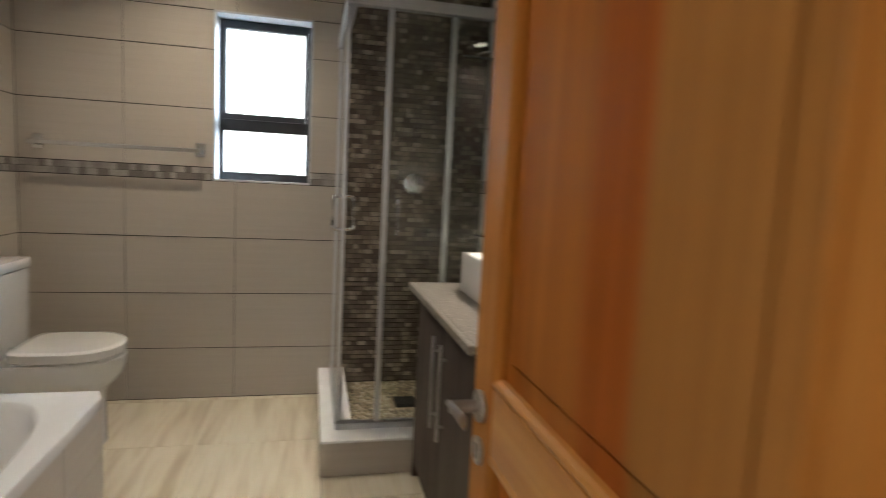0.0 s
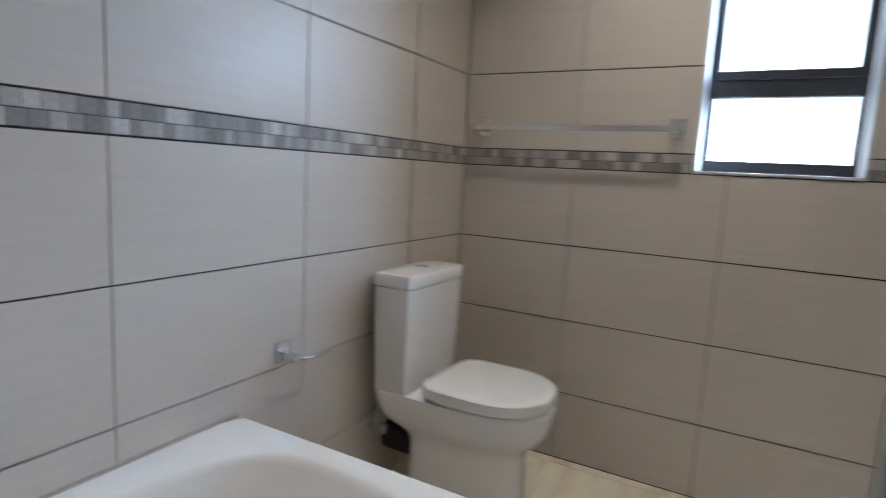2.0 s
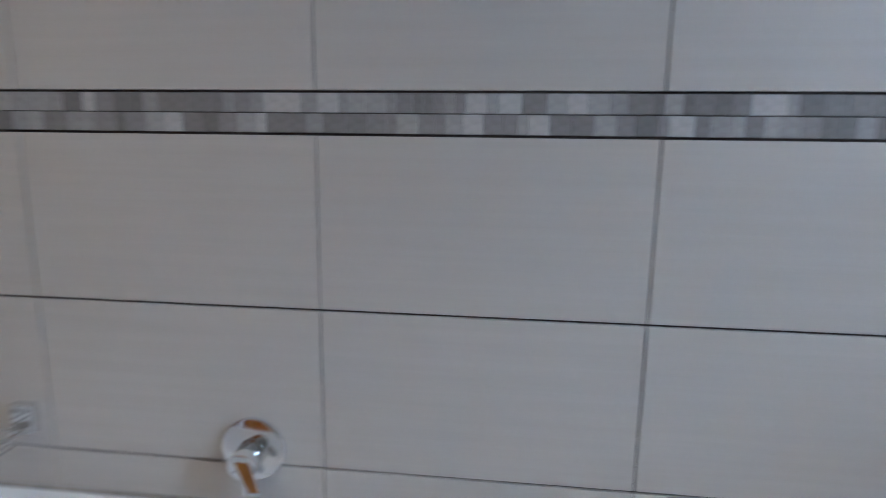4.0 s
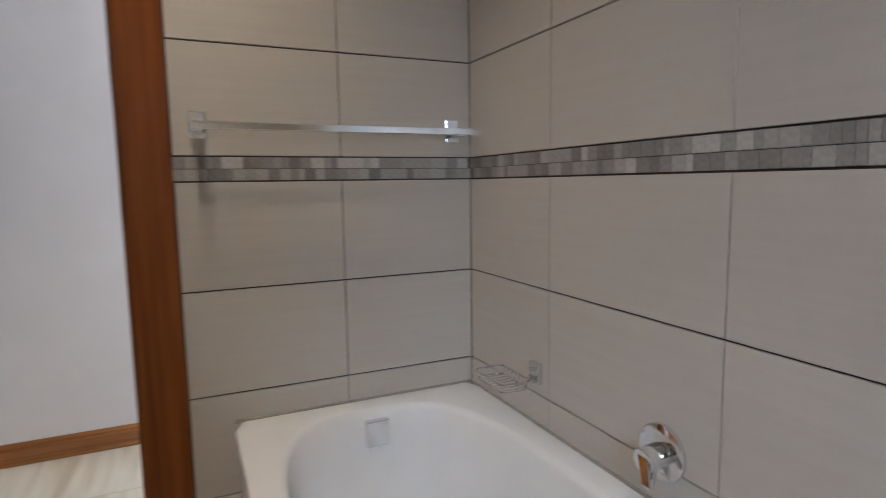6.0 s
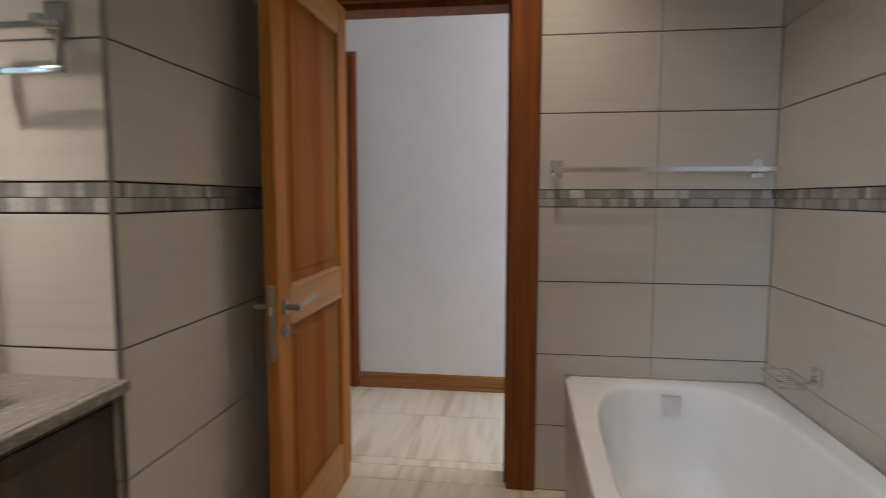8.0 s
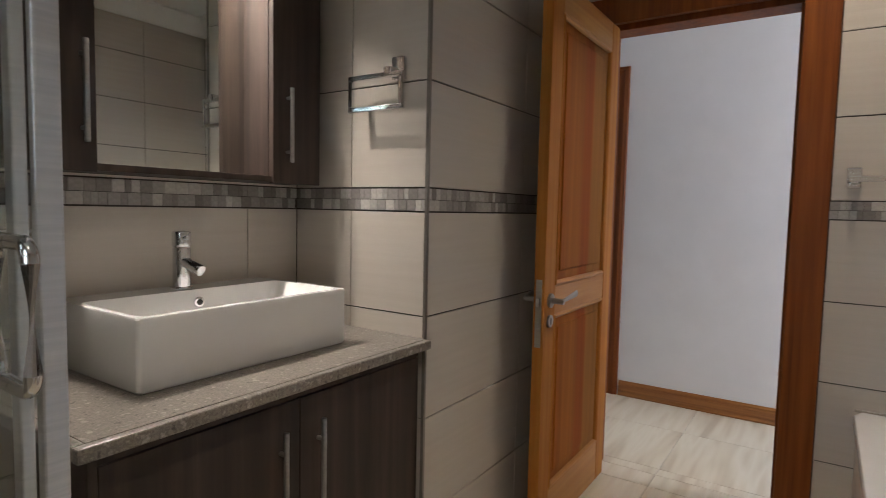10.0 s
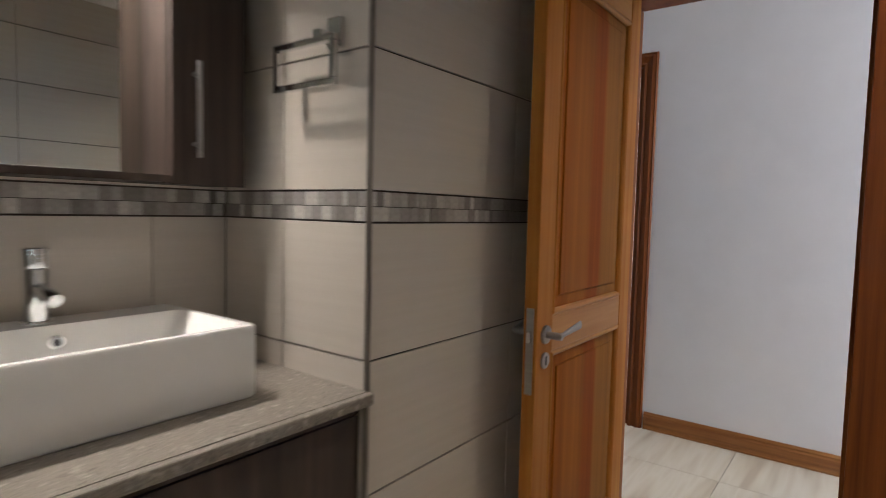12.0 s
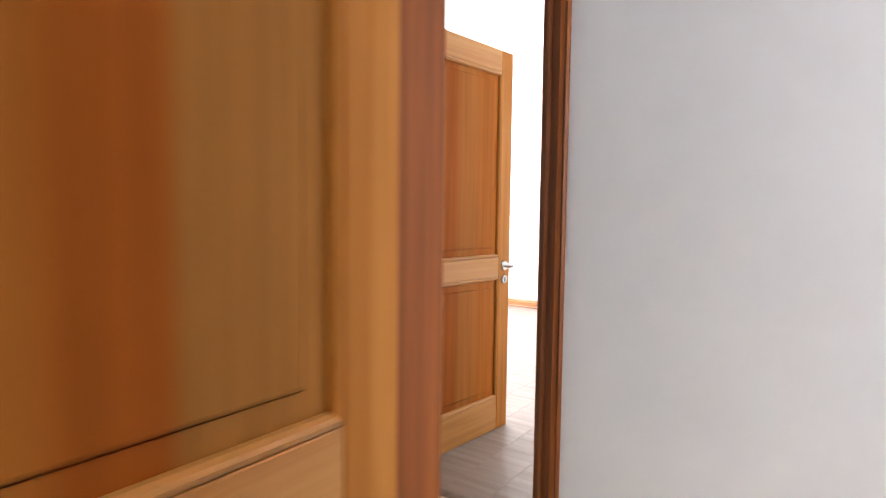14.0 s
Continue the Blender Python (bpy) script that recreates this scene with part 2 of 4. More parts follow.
def rod(a, b, r, seg=20, r2=None, bevel=0.0, bm=None):
    bm = bm or bmesh.new()
    a, b = Vector(a), Vector(b)
    m = Matrix.Translation((a + b) / 2) @ (b - a).to_track_quat("Z", "Y").to_matrix().to_4x4()
    res = bmesh.ops.create_cone(bm, cap_ends=True, segments=seg, radius1=r, radius2=r if r2 is None else r2, depth=(b - a).length, matrix=m)
    if bevel:
        caps = {e for v in res["verts"] for e in v.link_edges if any(len(f.verts) > 4 for f in e.link_faces)}
        bmesh.ops.bevel(bm, geom=list(caps), offset=bevel, segments=2, affect="EDGES", profile=0.5)
    return bm


def tube(pts, r, seg=12, bm=None):
    """A round bar along a bent path."""
    bm = bm or bmesh.new()
    pts = [Vector(p) for p in pts]
    rings = []
    for i, p in enumerate(pts):
        d = (pts[min(i + 1, len(pts) - 1)] - pts[max(i - 1, 0)]).normalized()
        q = d.to_track_quat("Z", "Y")
        rings.append([bm.verts.new(p + q @ Vector((r * math.cos(2 * math.pi * k / seg), r * math.sin(2 * math.pi * k / seg), 0))) for k in range(seg)])
    for a, b in zip(rings, rings[1:]):
        for k in range(seg):
            bm.faces.new((a[k], a[(k + 1) % seg], b[(k + 1) % seg], b[k]))
    bm.faces.new(rings[0][::-1])
    bm.faces.new(rings[-1])
    return bm


def loft(rings, cap0=True, cap1=True, bm=None):
    bm = bm or bmesh.new()
    vs = [[bm.verts.new(p) for p in r] for r in rings]
    n = len(vs[0])
    for a, b in zip(vs, vs[1:]):
        for k in range(n):
            bm.faces.new((a[k], a[(k + 1) % n], b[(k + 1) % n], b[k]))
    if cap0:
        bm.faces.new(vs[0][::-1])
    if cap1:
        bm.faces.new(vs[-1])
    return bm


def oval(cx, cy, rx, ry, z, n0=2.2, n1=2.2, seg=48):
    """A ring with power n0 towards +x and n1 towards -x: 2 is an ellipse, 6 nearly a rectangle."""
    out = []
    for k in range(seg):
        a = 2 * math.pi * (k + 0.5) / seg
        c, s = math.cos(a), math.sin(a)
        e = n0 if c > 0 else n1
        d = (abs(c) ** e + abs(s) ** e) ** (-1 / e)
        out.append((cx + rx * c * d, cy + ry * s * d, z))
    return out


def strip(profile, p0, p1, out, up=(0, 0, 1)):
    """A moulding: profile points (out, up) swept straight from p0 to p1."""
    o, u = Vector(out), Vector(up)
    return loft([[Vector(p) + o * a + u * b for a, b in profile] for p in (p0, p1)])


# tiled surfaces: a wall of grout with its tiles as pieces
PIECES = {}


def tile_mesh(w, h, depth, lip, material, name):
    key = (round(w, 3), round(h, 3), depth, material.name)
    if key not in PIECES:
        bm = bmesh.new()
        x, y = w / 2, h / 2
        r0 = [bm.verts.new((sx * x, sy * y, -depth)) for sx, sy in ((-1, -1), (1, -1), (1, 1), (-1, 1))]
        r1 = [bm.verts.new((sx * x, sy * y, -lip)) for sx, sy in ((-1, -1), (1, -1), (1, 1), (-1, 1))]
        r2 = [bm.verts.new((sx * (x - lip), sy * (y - lip), 0)) for sx, sy in ((-1, -1), (1, -1), (1, 1), (-1, 1))]
        for a, b in ((r0, r1), (r1, r2)):
            for k in range(4):
                bm.faces.new((a[k], a[(k + 1) % 4], b[(k + 1) % 4], b[k]))
        bm.faces.new(r2)
        me = bpy.data.meshes.new(name)
        bm.to_mesh(me)
        bm.free()
        me.materials.append(material)
        PIECES[key] = me
    return PIECES[key]


def cut(rect, hole):
    u0, u1, v0, v1 = rect
    a0, a1, b0, b1 = hole
    if a1 <= u0 or a0 >= u1 or b1 <= v0 or b0 >= v1:
        return [rect]
    out = []
    if b0 > v0:
        out.append((u0, u1, v0, b0))
    if b1 < v1:
        out.append((u0, u1, b1, v1))
    m0, m1 = max(v0, b0), min(v1, b1)
    if a0 > u0:
        out.append((u0, a0, m0, m1))
    if a1 < u1:
        out.append((a1, u1, m0, m1))
    return out


def lay(parent, m, us, vs, material, name, holes=(), gap=0.003, depth=0.006, lip=0.0008, gap_v=0.0):
    """Tiles in the plane of pose m (its x and y), between the joints us and vs."""
    for u0, u1 in zip(us, us[1:]):
        for v0, v1 in zip(vs, vs[1:]):
            rects = [(u0, u1, v0, v1)]
            for hole in holes:
                rects = [r for q in rects for r in cut(q, hole)]
            for a0, a1, b0, b1 in rects:
                if a1 - a0 < 0.012 or b1 - b0 < 0.012:
                    continue
                ob = new(name, tile_mesh(a1 - a0 - (gap_v or gap), b1 - b0 - gap, depth, lip, material, name))
                ob.parent = parent
                ob.matrix_parent_inverse = parent.matrix_world.inverted()
                ob.matrix_basis = m @ Matrix.Translation(((a0 + a1) / 2, (b0 + b1) / 2, 0))


def facing(origin, u, n):
    """A pose whose x runs along u, whose z is the wall's outward normal n and whose y is up."""
    u, n = Vector(u), Vector(n)
    v = n.cross(u)
    m = Matrix((u, v, n)).transposed().to_4x4()
    m.translation = origin
    return m


H, F = 2.50, 0.022
ROWS = ((F, 0.3, 0.6, 0.9, 1.2), (1.268, 1.568, 1.868, 2.168, 2.468, H))
B0, B1 = 1.2, 1.268
W, L, NX, NY = 2.36, 3.05, 1.825, 1.195
G = 0.006


def tiled(parent, m, length, joints, holes=(), seed=1):
    us = [0.0, *joints, length]
    for vs in ROWS:
        lay(parent, m, us, vs, TILE, "tile", holes, 0.0045, gap_v=0.003)
    rnd = random.Random(seed)
    for row in range(2):
        u, z0 = 0.0, B0 + 0.0022 + row * 0.0326
        while u < length - 0.012:
            w = min(rnd.choice((0.017, 0.022, 0.027, 0.031, 0.034, 0.038)), length - u)
            if not any(a0 < u + w / 2 < a1 and b0 < z0 + 0.016 < b1 for a0, a1, b0, b1 in holes):
                ob = new("mosaic_square", tile_mesh(w - 0.0008, 0.0312, 0.0055, 0.0007, MOSAIC, "mosaic_square"))
                ob.parent = parent
                ob.matrix_parent_inverse = parent.matrix_world.inverted()
                ob.matrix_basis = m @ Matrix.Translation((u + w / 2, z0 + 0.0156, rnd.uniform(-0.0006, 0.0004)))
            u += w


def structure(name, bm, material, label, category):
    return tagged(link(name, bm, material), label, category, "", "structure")


# bathroom shell: floor, walls with their thickness, ceiling
floor = structure("floor", box((-1.75, 2.9, -1.32, 3.0 + 0.05, -0.12, F - G)), FGROUT, "cream streaked porcelain floor tiles with tan joints", "floor")
wall_west = structure("wall_west", box((-0.2, -G, -0.14, L + 0.24, -0.12, 2.75)), GROUT, "beige tiled wall with a grey mosaic border", "wall")
WX0, WX1, WZ0, WZ1 = 0.909, 1.385, 1.210, 2.055
wall_north = structure("wall_north", box((-G, WX0 - G, L + G, L + 0.24, -0.12, 2.75), (WX1 + G, W + G, L + G, L + 0.24, -0.12, 2.75), (WX0 - G, WX1 + G, L + G, L + 0.24, -0.12, WZ0 - G), (WX0 - G, WX1 + G, L + G, L + 0.24, WZ1 + G, 2.75)), GROUT, "beige tiled wall round a window, brown mosaic in the shower", "wall")
wall_east = structure("wall_east", box((W + G, W + 0.2, NY - 0.1, L + 0.24, -0.12, 2.75)), GROUT, "beige tiled wall behind the vanity and shower", "wall")
wall_nib = structure("wall_nib", box((NX + G, W + 0.2, -0.14, NY - G, -0.12, 2.75)), GROUT, "beige tiled projecting wall beside the door", "wall")
DX0, DX1, DTOP = 0.955, 1.772, 2.06
wall_south = structure("wall_south", box((-G, DX0, -0.134, -G, -0.12, 2.75), (DX1, NX + G, -0.134, -G, -0.12, 2.75), (DX0, DX1, -0.134, -G, DTOP, 2.75)), GROUT, "beige tiled wall with the doorway beside the bath", "wall")
wall_south_hall = structure("wall_south_hall", box((-1.75, DX0, -0.14, -0.1342, -0.12, 2.75), (DX1, 2.9, -0.14, -0.1342, -0.12, 2.75), (DX0, DX1, -0.14, -0.1342, DTOP, 2.75)), PLASTER, "white plastered passage wall round the bathroom door", "wall")
ceiling = structure("ceiling", box((-0.2, W + 0.2, -0.14, L + 0.24, H + 0.001, H + 0.12)), CEIL, "white painted ceiling board", "ceiling")
COVE = ((0, 0), (0, -0.11), (0.014, -0.11), (0.024, -0.092), (0.062, -0.048), (0.096, -0.026), (0.11, -0.014), (0.11, 0))
for nm, p0, p1, o in (("cornice", (0.001, 0, H), (0.001, L, H), (1, 0, 0)), ("cornice", (0, L - 0.001, H), (W, L - 0.001, H), (0, -1, 0)), ("cornice", (0, 0.001, H), (NX, 0.001, H), (0, 1, 0)), ("cornice", (W - 0.001, NY, H), (W - 0.001, L, H), (-1, 0, 0)), ("cornice", (NX - 0.001, 0, H), (NX - 0.001, NY, H), (-1, 0, 0)), ("cornice", (NX, NY + 0.001, H), (W, NY + 0.001, H), (0, 1, 0))):
    structure(nm, strip(COVE, p0, p1, o), CEIL, "white moulded ceiling cornice", "cornice")

# passage and bedroom shell
HY = -1.178
HX0, HX1, HTOP = 2.03, 2.80, 2.065
structure("wall_hall_south", box((-1.75, HX0, HY - 0.14, HY, -0.12, 2.75), (HX1, 2.9, HY - 0.14, HY, -0.12, 2.75), (HX0, HX1, HY - 0.14, HY, HTOP, 2.75)), PLASTER, "white plastered passage wall with a doorway", "wall")
# unseen end wall; its opening is invented for the added passage lamp
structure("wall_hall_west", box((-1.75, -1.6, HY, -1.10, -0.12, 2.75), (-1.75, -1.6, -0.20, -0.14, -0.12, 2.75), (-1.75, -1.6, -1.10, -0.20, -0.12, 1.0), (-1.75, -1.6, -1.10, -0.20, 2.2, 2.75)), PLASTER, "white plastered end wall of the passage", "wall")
structure("wall_hall_east", box((2.9, 3.05, HY - 0.14, -0.14, -0.12, 2.75)), PLASTER, "white plastered end wall of the passage", "wall")
structure("ceiling_hall", box((-1.75, 3.05, HY - 0.14, -0.14, 2.6, 2.72)), CEIL, "white painted passage ceiling", "ceiling")
RX0, RX1, RY1 = 1.6, 5.5, -5.62
structure("wall_bedroom_far", box((RX0 - 0.15, RX1 + 0.15, RY1 - 0.15, RY1, -0.12, 2.75)), PLASTER, "bright white plastered bedroom wall", "wall")
structure("wall_bedroom_west", box((RX0 - 0.15, RX0, RY1, HY - 0.14, -0.12, 2.75)), PLASTER, "white plastered bedroom wall", "wall")
structure("wall_bedroom_north", box((3.05, RX1 + 0.15, HY - 0.14, HY, -0.12, 2.75)), PLASTER, "white plastered bedroom wall", "wall")
# wall out of view, its wide opening made up to hold the bedroom lamp
structure("wall_bedroom_east", box((RX1, RX1 + 0.15, RY1, -4.75, -0.12, 2.75), (RX1, RX1 + 0.15, -2.45, HY - 0.14, -0.12, 2.75), (RX1, RX1 + 0.15, -4.75, -2.45, -0.12, 0.7), (RX1, RX1 + 0.15, -4.75, -2.45, 2.3, 2.75)), PLASTER, "white plastered bedroom wall with an added unseen window opening", "wall")
structure("ceiling_bedroom", box((RX0 - 0.15, RX1 + 0.15, RY1 - 0.15, HY - 0.14, 2.6, 2.72)), CEIL, "white painted bedroom ceiling", "ceiling")
floor_bedroom = structure("floor_bedroom", box((RX0 - 0.15, RX1 + 0.15, RY1 - 0.15, -1.32, -0.12, F - 0.004)), LAMINATE, "grey-brown laminate plank floor", "floor")

SK = ((0, 0), (0.014, 0), (0.018, 0.012), (0.014, 0.025), (0.018, 0.034), (0.018, 0.070), (0.012, 0.078), (0.014, 0.086), (0.006, 0.098), (0, 0.098))
def skirting(p0, p1, o):
    return structure("skirting", strip(SK, p0, p1, o), SKIRT, "varnished wooden skirting board with a moulded top", "skirting")


skirting((-1.6, HY, F), (1.953, HY, F), (0, 1, 0))
skirting((-1.6, -0.14, F), (DX0 - 0.08, -0.14, F), (0, -1, 0))
skirting((RX0, RY1, F), (RX1, RY1, F), (0, 1, 0))
skirting((RX0, RY1, F), (RX0, HY - 0.14, F), (1, 0, 0))


# doorways: frame with rebate and moulded architraves
ARCH = ((0, 0), (0, 0.016), (0.012, 0.022), (0.022, 0.014), (0.036, 0.018), (0.052, 0.024), (0.066, 0.016), (0.072, 0.018), (0.078, 0.010), (0.078, 0))
def architrave(parent, x0, x1, top, y, side):
    """Mouldings round an opening x0 to x1 on the wall face y; side is the way that it faces."""
    def pr(dx):
        return [(dx * a, b) for a, b in ARCH]
    for x, dx in ((x0, -1), (x1, 1)):
        rings = []
        for z, grow in ((F, 0), (top, 1)):
            rings.append([(x + dx * a, y + side * b, z + grow * a) for a, b in ARCH])
        part("architrave", loft(rings), MERANTI, parent)
    part("architrave", loft([[(x + dx * a, y + side * b, top + a) for a, b in ARCH] for x, dx in ((x0, -1), (x1, 1))]), MERANTI, parent)


def doorway(name, x0, x1, top, y0, y1, label):
    d = thing(name, ((x0 + x1) / 2, (y0 + y1) / 2, 0), label, "door frame", "", "structure")
    t = 0.03
    for a, b in ((x0, x0 + t), (x1 - t, x1)):
        part("jamb", box((a, b, y0, y1, F, top - t), bevel=0.002), MERANTI, d)
    part("head", box((x0, x1, y0, y1, top - t, top), bevel=0.002), MERANTI, d)
    return d


door_frame = doorway("door_frame_1", DX0, DX1, DTOP, -0.138, 0.006, "dark red varnished wooden door frame")
# a broad flat facing on the bathroom side, with stops for the leaf
part("facing_board", box((0.884, 1.000, -0.004, 0.020, F, 2.02), bevel=0.004), MERANTI, door_frame)
part("facing_board", box((1.748, NX - 0.002, -0.004, 0.020, F, 2.02), bevel=0.004), MERANTI, door_frame)
part("facing_board", box((0.884, NX - 0.002, -0.004, 0.020, 2.0205, 2.13), bevel=0.004), MERANTI, door_frame)
part("stop", box((0.985, 1.012, -0.154, -0.035, F, 2.002), bevel=0.003), MERANTI, door_frame)
part("stop", box((1.716, 1.743, -0.154, -0.035, F, 2.002), bevel=0.003), MERANTI, door_frame)
part("stop", box((0.985, 1.743, -0.154, -0.035, 2.0025, 2.03), bevel=0.003), MERANTI, door_frame)
architrave(door_frame, 0.984, 1.744, 2.031, -0.14, -1)
hall_frame = doorway("door_frame_2", HX0, HX1, HTOP, HY - 0.139, HY - 0.001, "dark red varnished wooden door frame with moulded architrave")
architrave(hall_frame, HX0 + 0.012, HX1 - 0.012, HTOP - 0.012, HY, 1)
architrave(hall_frame, HX0 + 0.012, HX1 - 0.012, HTOP - 0.012, HY - 0.14, -1)


def door_leaf(name, m, label, w=0.715, top=2.0):
    """A two-panel leaf: local x from the hinge to the lock, y through the thickness (0 to 0.04), z up."""
    d = new(name)
    d.empty_display_size = 0.05
    tagged(d, label, "door")
    sw, rb, z0 = 0.092, 0.20, 0.030
    l0, l1, t0 = 0.845, 0.945, top - 0.11
    b = 0.003
    part("stile", box((0, sw, 0, 0.04, z0, top), bevel=b), PINE, d)
    part("stile", box((w - sw, w, 0, 0.04, z0, top), bevel=b), PINE, d)
    for a0, a1 in ((z0, rb), (l0, l1), (t0, top)):
        part("rail", box((sw + 0.0005, w - sw - 0.0005, 0.0005, 0.0395, a0, a1), bevel=b), RAILPINE, d)

    def frame_of(x0, x1, a0, a1, g, y):
        return [(x0 + g, y, a0 + g), (x1 - g, y, a0 + g), (x1 - g, y, a1 - g), (x0 + g, y, a1 - g)]

    # bead round each panel: rises from a quirk beside the stile and rolls down to the panel
    bead = ((0.0005, -0.002), (0.0025, -0.002), (0.0040, 0.001), (0.0085, 0.0025), (0.0135, 0.0005), (0.0175, -0.005), (0.0180, -0.0135), (0.0010, -0.0135))
    for a0, a1 in ((rb, l0), (l1, t0)):
        x0, x1 = sw, w - sw
        # raised panel: sunk margin, then a small square step up to the field
        rings = []
        for s in (1, -1):
            rings.append([frame_of(x0, x1, a0, a1, g, 0.02 + s * y) for g, y in ((0.0, 0.0075), (0.019, 0.0075), (0.050, 0.0105), (0.0505, 0.0088), (0.0530, 0.0088), (0.0540, 0.0135), (0.0570, 0.0145))])
        part("panel", loft(rings[0][::-1] + rings[1]), PANEL, d)
        for y, s in ((0.0, -1), (0.04, 1)):
            for p0, p1, n, u in (((x0, y, a0), (x1, y, a0), (0, 0, 1), (1, 0, 0)), ((x0, y, a1), (x1, y, a1), (0, 0, -1), (1, 0, 0)), ((x0, y, a0), (x0, y, a1), (1, 0, 0), (0, 0, 1)), ((x1, y, a0), (x1, y, a1), (-1, 0, 0), (0, 0, 1))):
                o, n_, u_ = Vector((0, s, 0)), Vector(n), Vector(u)
                part("moulding", loft([[Vector(p) + n_ * g + o * h + u_ * (e * g) for g, h in bead] for p, e in ((p0, 1), (p1, -1))]), PINE if u[2] else RAILPINE, d)
    # lock and lever furniture
    lx, lz = w - 0.048, 0.900
    part("lock_plate", box((w - 0.001, w + 0.0015, 0.009, 0.031, lz - 0.16, lz + 0.075), bevel=0.0006), STEEL, d, "worn steel lock plate")
    part("latch", box((w, w + 0.011, 0.014, 0.026, lz - 0.018, lz + 0.012), bevel=0.002), CHROME, d)
    for s, y in ((-1, 0.0), (1, 0.04)):
        part("handle_rose", rod((lx, y, lz), (lx, y + s * 0.009, lz), 0.025, 28, bevel=0.002), STEEL, d, "", True)
        hb = rod((lx, y + s * 0.005, lz), (lx, y + s * 0.052, lz), 0.010, 18)
        n = 10
        rings = []
        for k in range(n + 1):
            f = k / n
            px, pz, py = lx + 0.012 - 0.115 * f, lz + 0.002 + 0.018 * f, y + s * (0.050 + 0.008 * f)
            hw, hh = 0.006 - 0.001 * f, 0.0055 + 0.006 * f
            rings.append([(px, py + hw * math.cos(t), pz + hh * math.sin(t)) for t in [2 * math.pi * j / 14 for j in range(14)]])
        loft(rings, bm=hb)
        part("lever", hb, STEEL, d, "brushed steel lever flaring to its tip", True)
        part("key_rose", rod((lx, y, lz - 0.072), (lx, y + s * 0.007, lz - 0.072), 0.022, 28, bevel=0.002), STEEL, d, "", True)
        part("keyhole", box((lx - 0.004, lx + 0.004, y + s * 0.0072 - 0.0006, y + s * 0.0072 + 0.0006, lz - 0.084, lz - 0.060)), BLACK, d)
    for hz in (0.25, 1.75):
        part("hinge", rod((-0.004, -0.004, hz - 0.05), (-0.004, -0.004, hz + 0.05), 0.006, 12), STEEL, d)
    d.matrix_world = m
    return d


# leaf opened into the bathroom; its y axis points to the projecting wall
def leaf_pose(hx, hy, fx, fy):
    u = Vector((fx - hx, fy - hy, 0)).normalized()
    m = Matrix((u, Vector((0, 0, 1)).cross(u), (0, 0, 1))).transposed().to_4x4()
    m.translation = (hx, hy, 0)
    return m


LEAF_LABEL = "varnished orange pine panel door standing open"
bath_door = door_leaf("door_leaf", leaf_pose(1.674, 0.000, 1.672, 0.710) @ Matrix.Translation((0, -0.04, 0)), LEAF_LABEL + " into the bathroom")
bedroom_door = door_leaf("door_leaf", leaf_pose(2.775, -1.335, 2.690, -2.13), LEAF_LABEL + " into the bedroom", 0.80)

# bathroom window: reveal, aluminium frame, two sashes, panes
window = thing("window_1", ((WX0 + WX1) / 2, L + 0.1, WZ0), "charcoal aluminium two-light window with bright glass", "window", "", "structure")
RV = ((WX0 - G, WX0, L + 0.002, L + 0.239, WZ0 - G, WZ1 + G), (WX1, WX1 + G, L + 0.002, L + 0.239, WZ0 - G, WZ1 + G), (WX0, WX1, L + 0.002, L + 0.239, WZ0 - G, WZ0), (WX0, WX1, L + 0.002, L + 0.239, WZ1, WZ1 + G))
for b in RV:
    part("reveal", box(b), TRIMWHITE, window)
for b in ((WX0 - 0.010, WX0 + 0.001, L - 0.004, L + 0.006, WZ0 - 0.010, WZ1 + 0.010), (WX1 - 0.001, WX1 + 0.010, L - 0.004, L + 0.006, WZ0 - 0.010, WZ1 + 0.010), (WX0, WX1, L - 0.0035, L + 0.006, WZ0 - 0.010, WZ0 + 0.001), (WX0, WX1, L - 0.0035, L + 0.006, WZ1 - 0.001, WZ1 + 0.010)):
    part("edge_trim", box(b, bevel=0.002), ALU, window, "bright metal edge trim")
FY = L + 0.120
part("frame_side", box((WX0, WX0 + 0.022, FY, FY + 0.05, WZ0, WZ1), bevel=0.003), DARKALU, window)
part("frame_side", box((WX1 - 0.022, WX1, FY, FY + 0.05, WZ0, WZ1), bevel=0.003), DARKALU, window)
for z0, z1 in ((WZ0, WZ0 + 0.042), (WZ1 - 0.026, WZ1), (1.476, 1.535)):
    part("frame_rail", box((WX0 + 0.022, WX1 - 0.022, FY + 0.001, FY + 0.049, z0, z1), bevel=0.003), DARKALU, window)
sash = part("sash", box((WX0 + 0.023, WX0 + 0.036, FY - 0.006, FY + 0.03, 1.537, WZ1 - 0.027), (WX1 - 0.036, WX1 - 0.023, FY - 0.006, FY + 0.03, 1.537, WZ1 - 0.027), (WX0 + 0.036, WX1 - 0.036, FY - 0.006, FY + 0.03, 1.537, 1.565), (WX0 + 0.036, WX1 - 0.036, FY - 0.006, FY + 0.03, WZ1 - 0.044, WZ1 - 0.027)), DARKALU, window)
for z0, z1 in ((WZ0 + 0.042, 1.476), (1.565, WZ1 - 0.044)):
    pane = part("pane", box((WX0 + 0.023, WX1 - 0.023, FY + 0.014, FY + 0.019, z0, z1)), GLASS, window, "clear pane with white daylight behind")
    pane.visible_shadow = False
backdrop = structure("backdrop", box((-6, 8, 9.0, 9.05, -1, 9)), SKYGLOW, "pale overcast sky outside the window", "sky")

